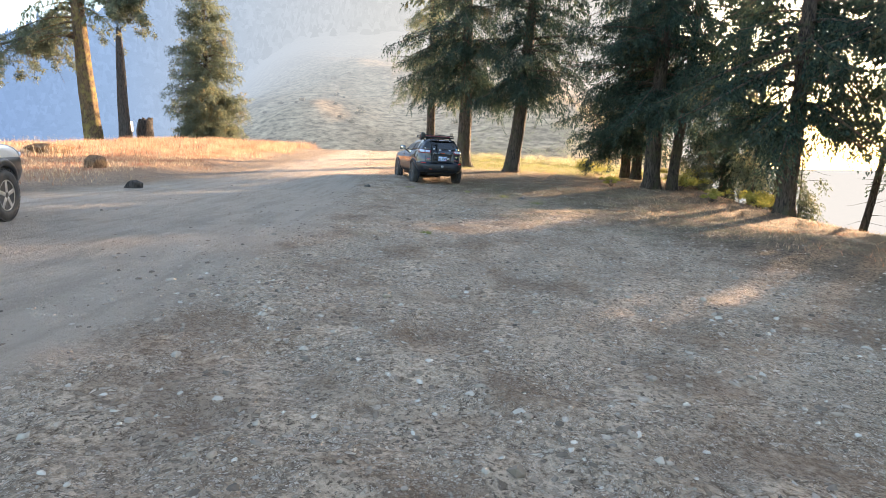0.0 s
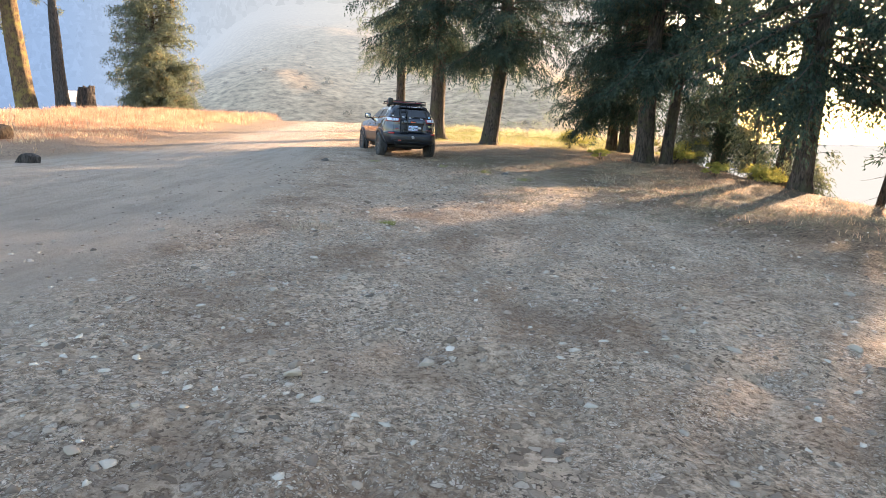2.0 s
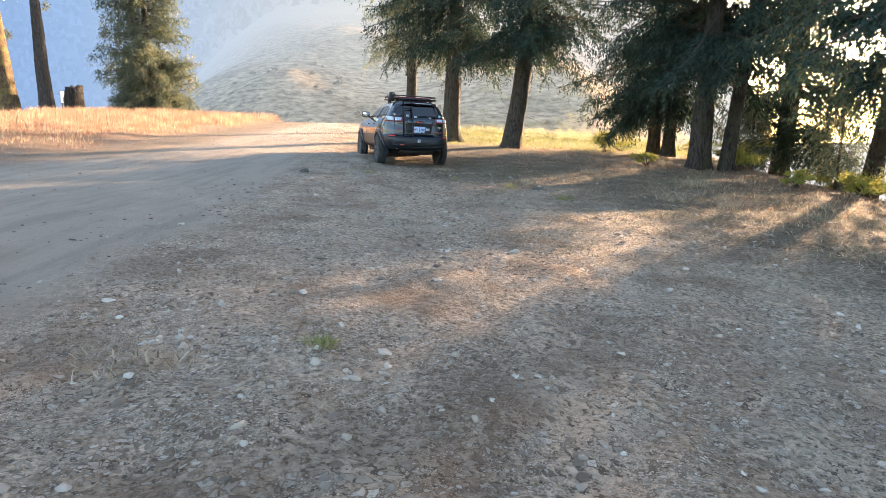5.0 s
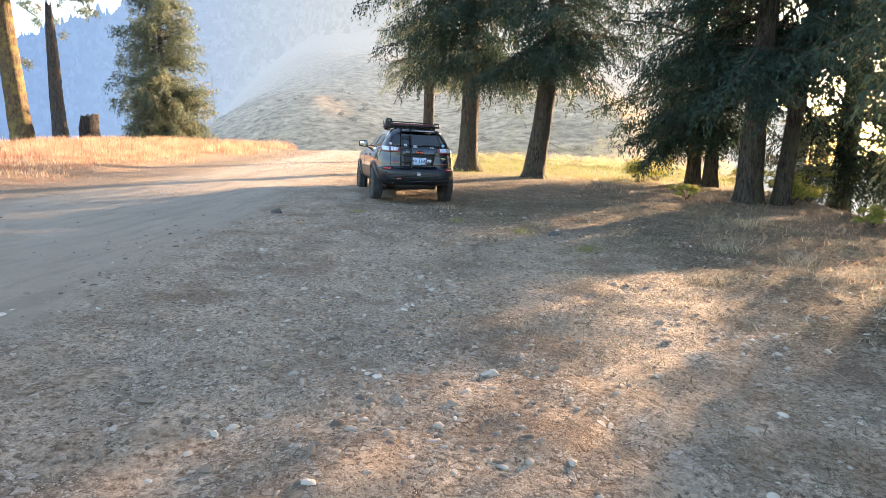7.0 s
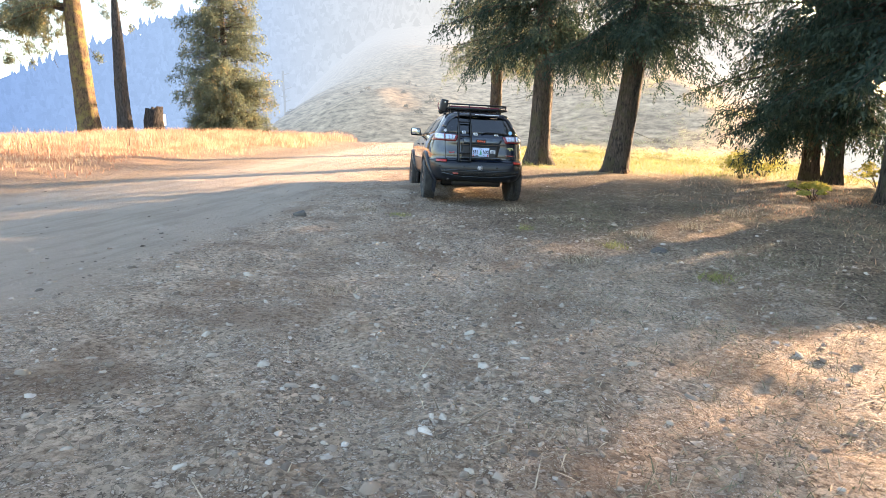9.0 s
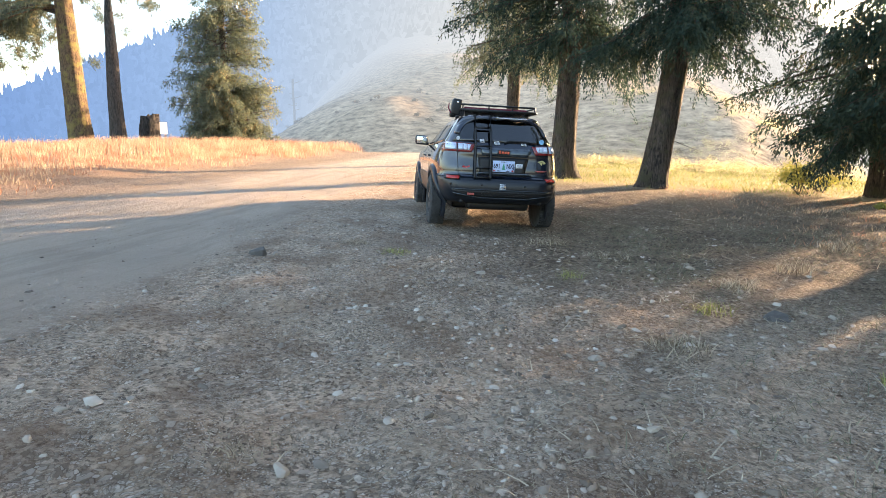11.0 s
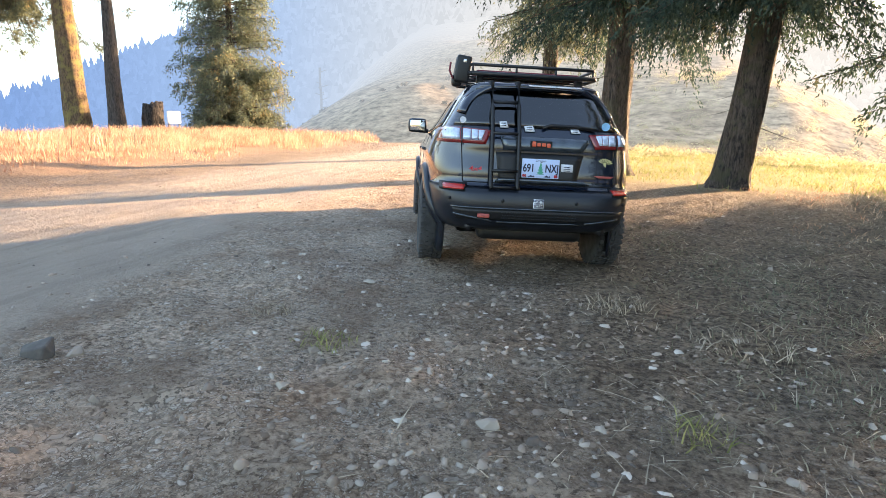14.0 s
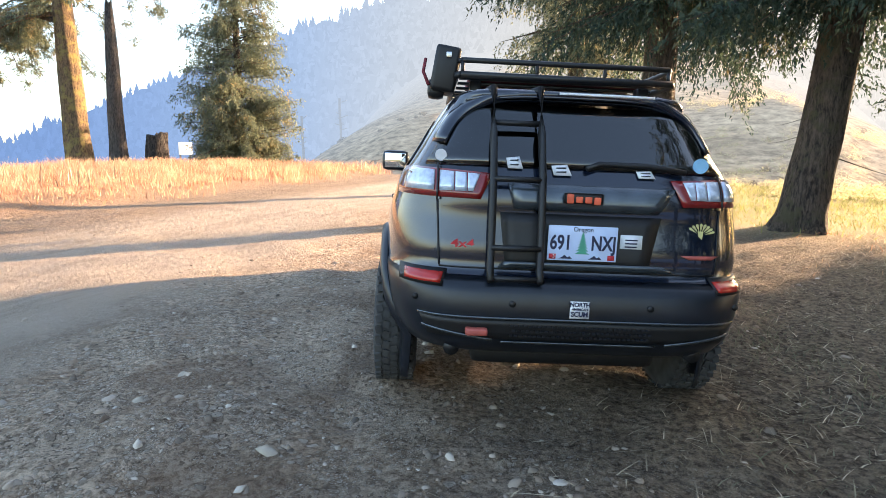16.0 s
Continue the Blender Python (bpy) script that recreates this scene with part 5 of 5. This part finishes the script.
gravel("gravel", "loose grey and tan gravel over packed dirt", 9, fine_spots, -4.6, 0.55, 0.006, 0.03, M_PEBBLE)
gravel("scree", "coarse pale broken stones scattered over packed dirt", 10, coarse_spots, -4.1, 0.36, 0.011, 0.036, M_SCREE)
STONES = [stone_mesh(i, 0.34 + 0.09 * (i % 4)) for i in range(12)]
rg = random.Random(21)
placed = [(-0.78, 11.45, 0.065), (0.9, 16.2, 0.06), (-2.69, 19.25, 0.13), (-2.5, 19.3, 0.06), (-0.27, 19.2, 0.08), (1.0, 12.1, 0.07), (0.2, 11.0, 0.045), (-0.35, 12.0, 0.055), (-0.15, 11.9, 0.04), (2.3, 18.7, 0.11), (1.95, 20.3, 0.07), (3.6, 7.2, 0.06), (3.9, 7.9, 0.07),
          (-0.9, 7.6, 0.05), (0.05, 5.4, 0.06), (-0.55, 5.1, 0.055), (-0.4, 4.9, 0.05), (1.4, 5.4, 0.045), (2.6, 5.8, 0.06), (0.3, 2.3, 0.06), (0.36, 2.1, 0.05), (2.7, 2.4, 0.05), (-1.35, 19.75, 0.06), (-2.0, 18.9, 0.04)]
while len(placed) < 290:
    x_, y_ = rg.uniform(-3.2, 6.5), rg.uniform(1.2, 22.5)
    if x_ + 0.16 * y_ > 8 or (x_ < -1.8 and rg.random() < 0.6) or (abs(x_ + 0.6) < 1.2 and y_ > 21.2):
        continue
    placed.append((x_, y_, min(0.055, 0.022 + 0.009 * rg.expovariate(1.0))))
for i, (x_, y_, r_) in enumerate(placed):
    ob = tagged(new("stone", STONES[i % 12]), "dark weathered rock lying on the gravel" if r_ > 0.1 else "pale angular stone bedded in the gravel", "stone", "stones on the gravel")
    ob.matrix_world = Matrix.Translation((x_, y_, ground_z(x_, y_) + r_ * 0.04)) @ Euler((rg.uniform(-0.3, 0.3), rg.uniform(-0.3, 0.3), rg.uniform(0, 6.3))).to_matrix().to_4x4() @ Matrix.Scale(r_ * (0.8 if r_ < 0.1 else 1.0), 4)
rock = [o for o in scene.objects if o.name.startswith("stone") and o["label"].startswith("dark")]
for ob in rock:
    ob.data = ob.data.copy()
    ob.data.materials[0] = M_DARK_ROCK
for x_, y_, r_, lb in ((-8.45, 15.7, 0.22, "dark squarish boulder beside the dirt road"), (-12.6, 20.9, 0.40, "brown pointed rock at the foot of the mound"), (-17.9, 26.3, 0.85, "low brown mound of earth and roots in dry grass"), (-31.0, 36.0, 0.7, "grey rock on the mound")):
    ob = tagged(new("boulder", STONES[int(r_ * 10) % 9].copy()), lb, "rock")
    ob.data.materials[0] = M_SNAG if r_ < 0.3 else M_EARTH
    ob.matrix_world = Matrix.Translation((x_, y_, ground_z(x_, y_) + r_ * 0.2)) @ Matrix.Rotation(x_, 4, "Z") @ Matrix.Diagonal((r_, r_, r_ * (1.0 if r_ > 0.5 else 2.6 if r_ > 0.3 else 1.5), 1))


# ---- shrubs and scrub ----
def leaf_clump(centres, radii, per, size, rg):
    n = len(centres) * per
    d = rg.normal(0, 1, (n, 3))
    d /= np.linalg.norm(d, axis=1)[:, None]
    d[:, 2] = np.abs(d[:, 2]) * 0.9 - 0.05
    c = np.repeat(centres, per, 0) + d * np.repeat(radii, per)[:, None] * (rg.random(n) ** 0.4)[:, None]
    a = rg.normal(0, 1, (n, 3))
    a /= np.linalg.norm(a, axis=1)[:, None]
    b = np.cross(a, d)
    s = np.repeat(size, per)[:, None] * rg.uniform(0.6, 1.3, (n, 1)) if np.ndim(size) else size * rg.uniform(0.6, 1.3, (n, 1))
    v = np.stack([c - a * s, c + b * s * 0.45, c + a * s, c - b * s * 0.45], 1).reshape(-1, 3)
    return v, np.arange(n * 4).reshape(-1, 4)


def shrub(x, y, r, label, mat, seed):
    rg = np.random.default_rng(seed)
    ob = tagged(new("shrub"), label, "shrub", "shrubs along the verge")
    ob.location = (x, y, ground_z(x, y))
    k = 9
    cen = np.stack([rg.normal(0, r * 0.45, k), rg.normal(0, r * 0.45, k), rg.uniform(0.2, 0.8, k) * r], 1)
    v, f = leaf_clump(cen, rg.uniform(0.25, 0.45, k) * r, 130, 0.05, rg)
    tagged(mesh_object("foliage", v, f, [mat], ob), kind="stuff")
    bm = bmesh.new()
    for c in cen:
        rod_bm([(0, 0, -0.05), tuple(c * 0.5 + np.array([0, 0, 0.05])), tuple(c)], 0.009, 5, bm)
    tagged(part("stem_tangle", bm, M_BARK, ob), kind="stuff")


for i, (x_, y_, r_) in enumerate([(7.3, 31.6, 0.9), (8.4, 32.9, 1.1), (10.8, 30.6, 0.8), (11.3, 21.5, 0.7), (12.2, 22.6, 0.8), (10.2, 26.2, 0.8), (11.6, 27.8, 1.0), (12.9, 24.5, 0.9), (9.9, 22.2, 0.45), (7.2, 26.2, 0.4)]):
    shrub(x_, y_, r_, "low yellow-green shrub at the edge of the slope", M_SHRUB, 300 + i)
rg2 = np.random.default_rng(31)
k = 520
x_, y_ = rg2.uniform(-1.5, 36, k), 40 + 50 * rg2.random(k) ** 1.3
ok = x_ > -1 + 0.1 * (y_ - 38)
cen = np.stack([x_[ok], y_[ok], height(x_[ok], y_[ok])], 1)
v, f = leaf_clump(cen, rg2.uniform(0.3, 0.7, len(cen)) * (1 + smooth(48, 60, cen[:, 1])), 120, 0.065, rg2)
tagged(mesh_object("scrub", v, f, [M_SCRUB]), "pale rounded scrub beyond the meadow", "scrub", kind="stuff")
k = 170
az_, rr_ = np.radians(rg2.uniform(-38, 38, k)), 62 + 140 * rg2.random(k) ** 1.3
cen = np.stack([np.sin(az_) * rr_, np.cos(az_) * rr_], 1)
cen = np.concatenate([cen, height(cen[:, 0], cen[:, 1])[:, None] + 0.1], 1)
v, f = leaf_clump(cen, rg2.uniform(0.15, 0.8, k) * (1 + (rg2.random(k) > 0.95) * 2.2), 60, 0.16, rg2)
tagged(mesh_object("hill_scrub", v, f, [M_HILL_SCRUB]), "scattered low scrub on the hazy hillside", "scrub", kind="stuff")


def dead_tree(az, r, tall, seed):
    x, y = math.sin(radians(az)) * r, math.cos(radians(az)) * r
    rg = np.random.default_rng(seed)
    bm = rod_bm([(0, 0, -0.5), (0.1, 0, tall * 0.4), (-0.05, 0, tall * 0.75), (0, 0, tall)], 0.22, 6)
    for i in range(9):
        h, t, l = rg.uniform(0.35, 0.95) * tall, rg.uniform(0, 6.28), rg.uniform(0.5, 1.6)
        rod_bm([(0, 0, h), (math.cos(t) * l, math.sin(t) * l, h + rg.uniform(-0.1, 0.5))], 0.07, 5, bm)
    me = bpy.data.meshes.new("dead_tree")
    bm.to_mesh(me)
    bm.free()
    me.materials.append(M_HILL_SCRUB)
    ob = tagged(new("dead_tree", me), "bare pale dead tree on the far hillside", "dead tree", "dead trees on the hill")
    ob.location = (x, y, ground_z(x, y))


for i, (a_, r_, t_) in enumerate([(-24.3, 118, 10), (-21.6, 128, 9), (-26.5, 126, 7)]):
    dead_tree(a_, r_, t_, 60 + i)
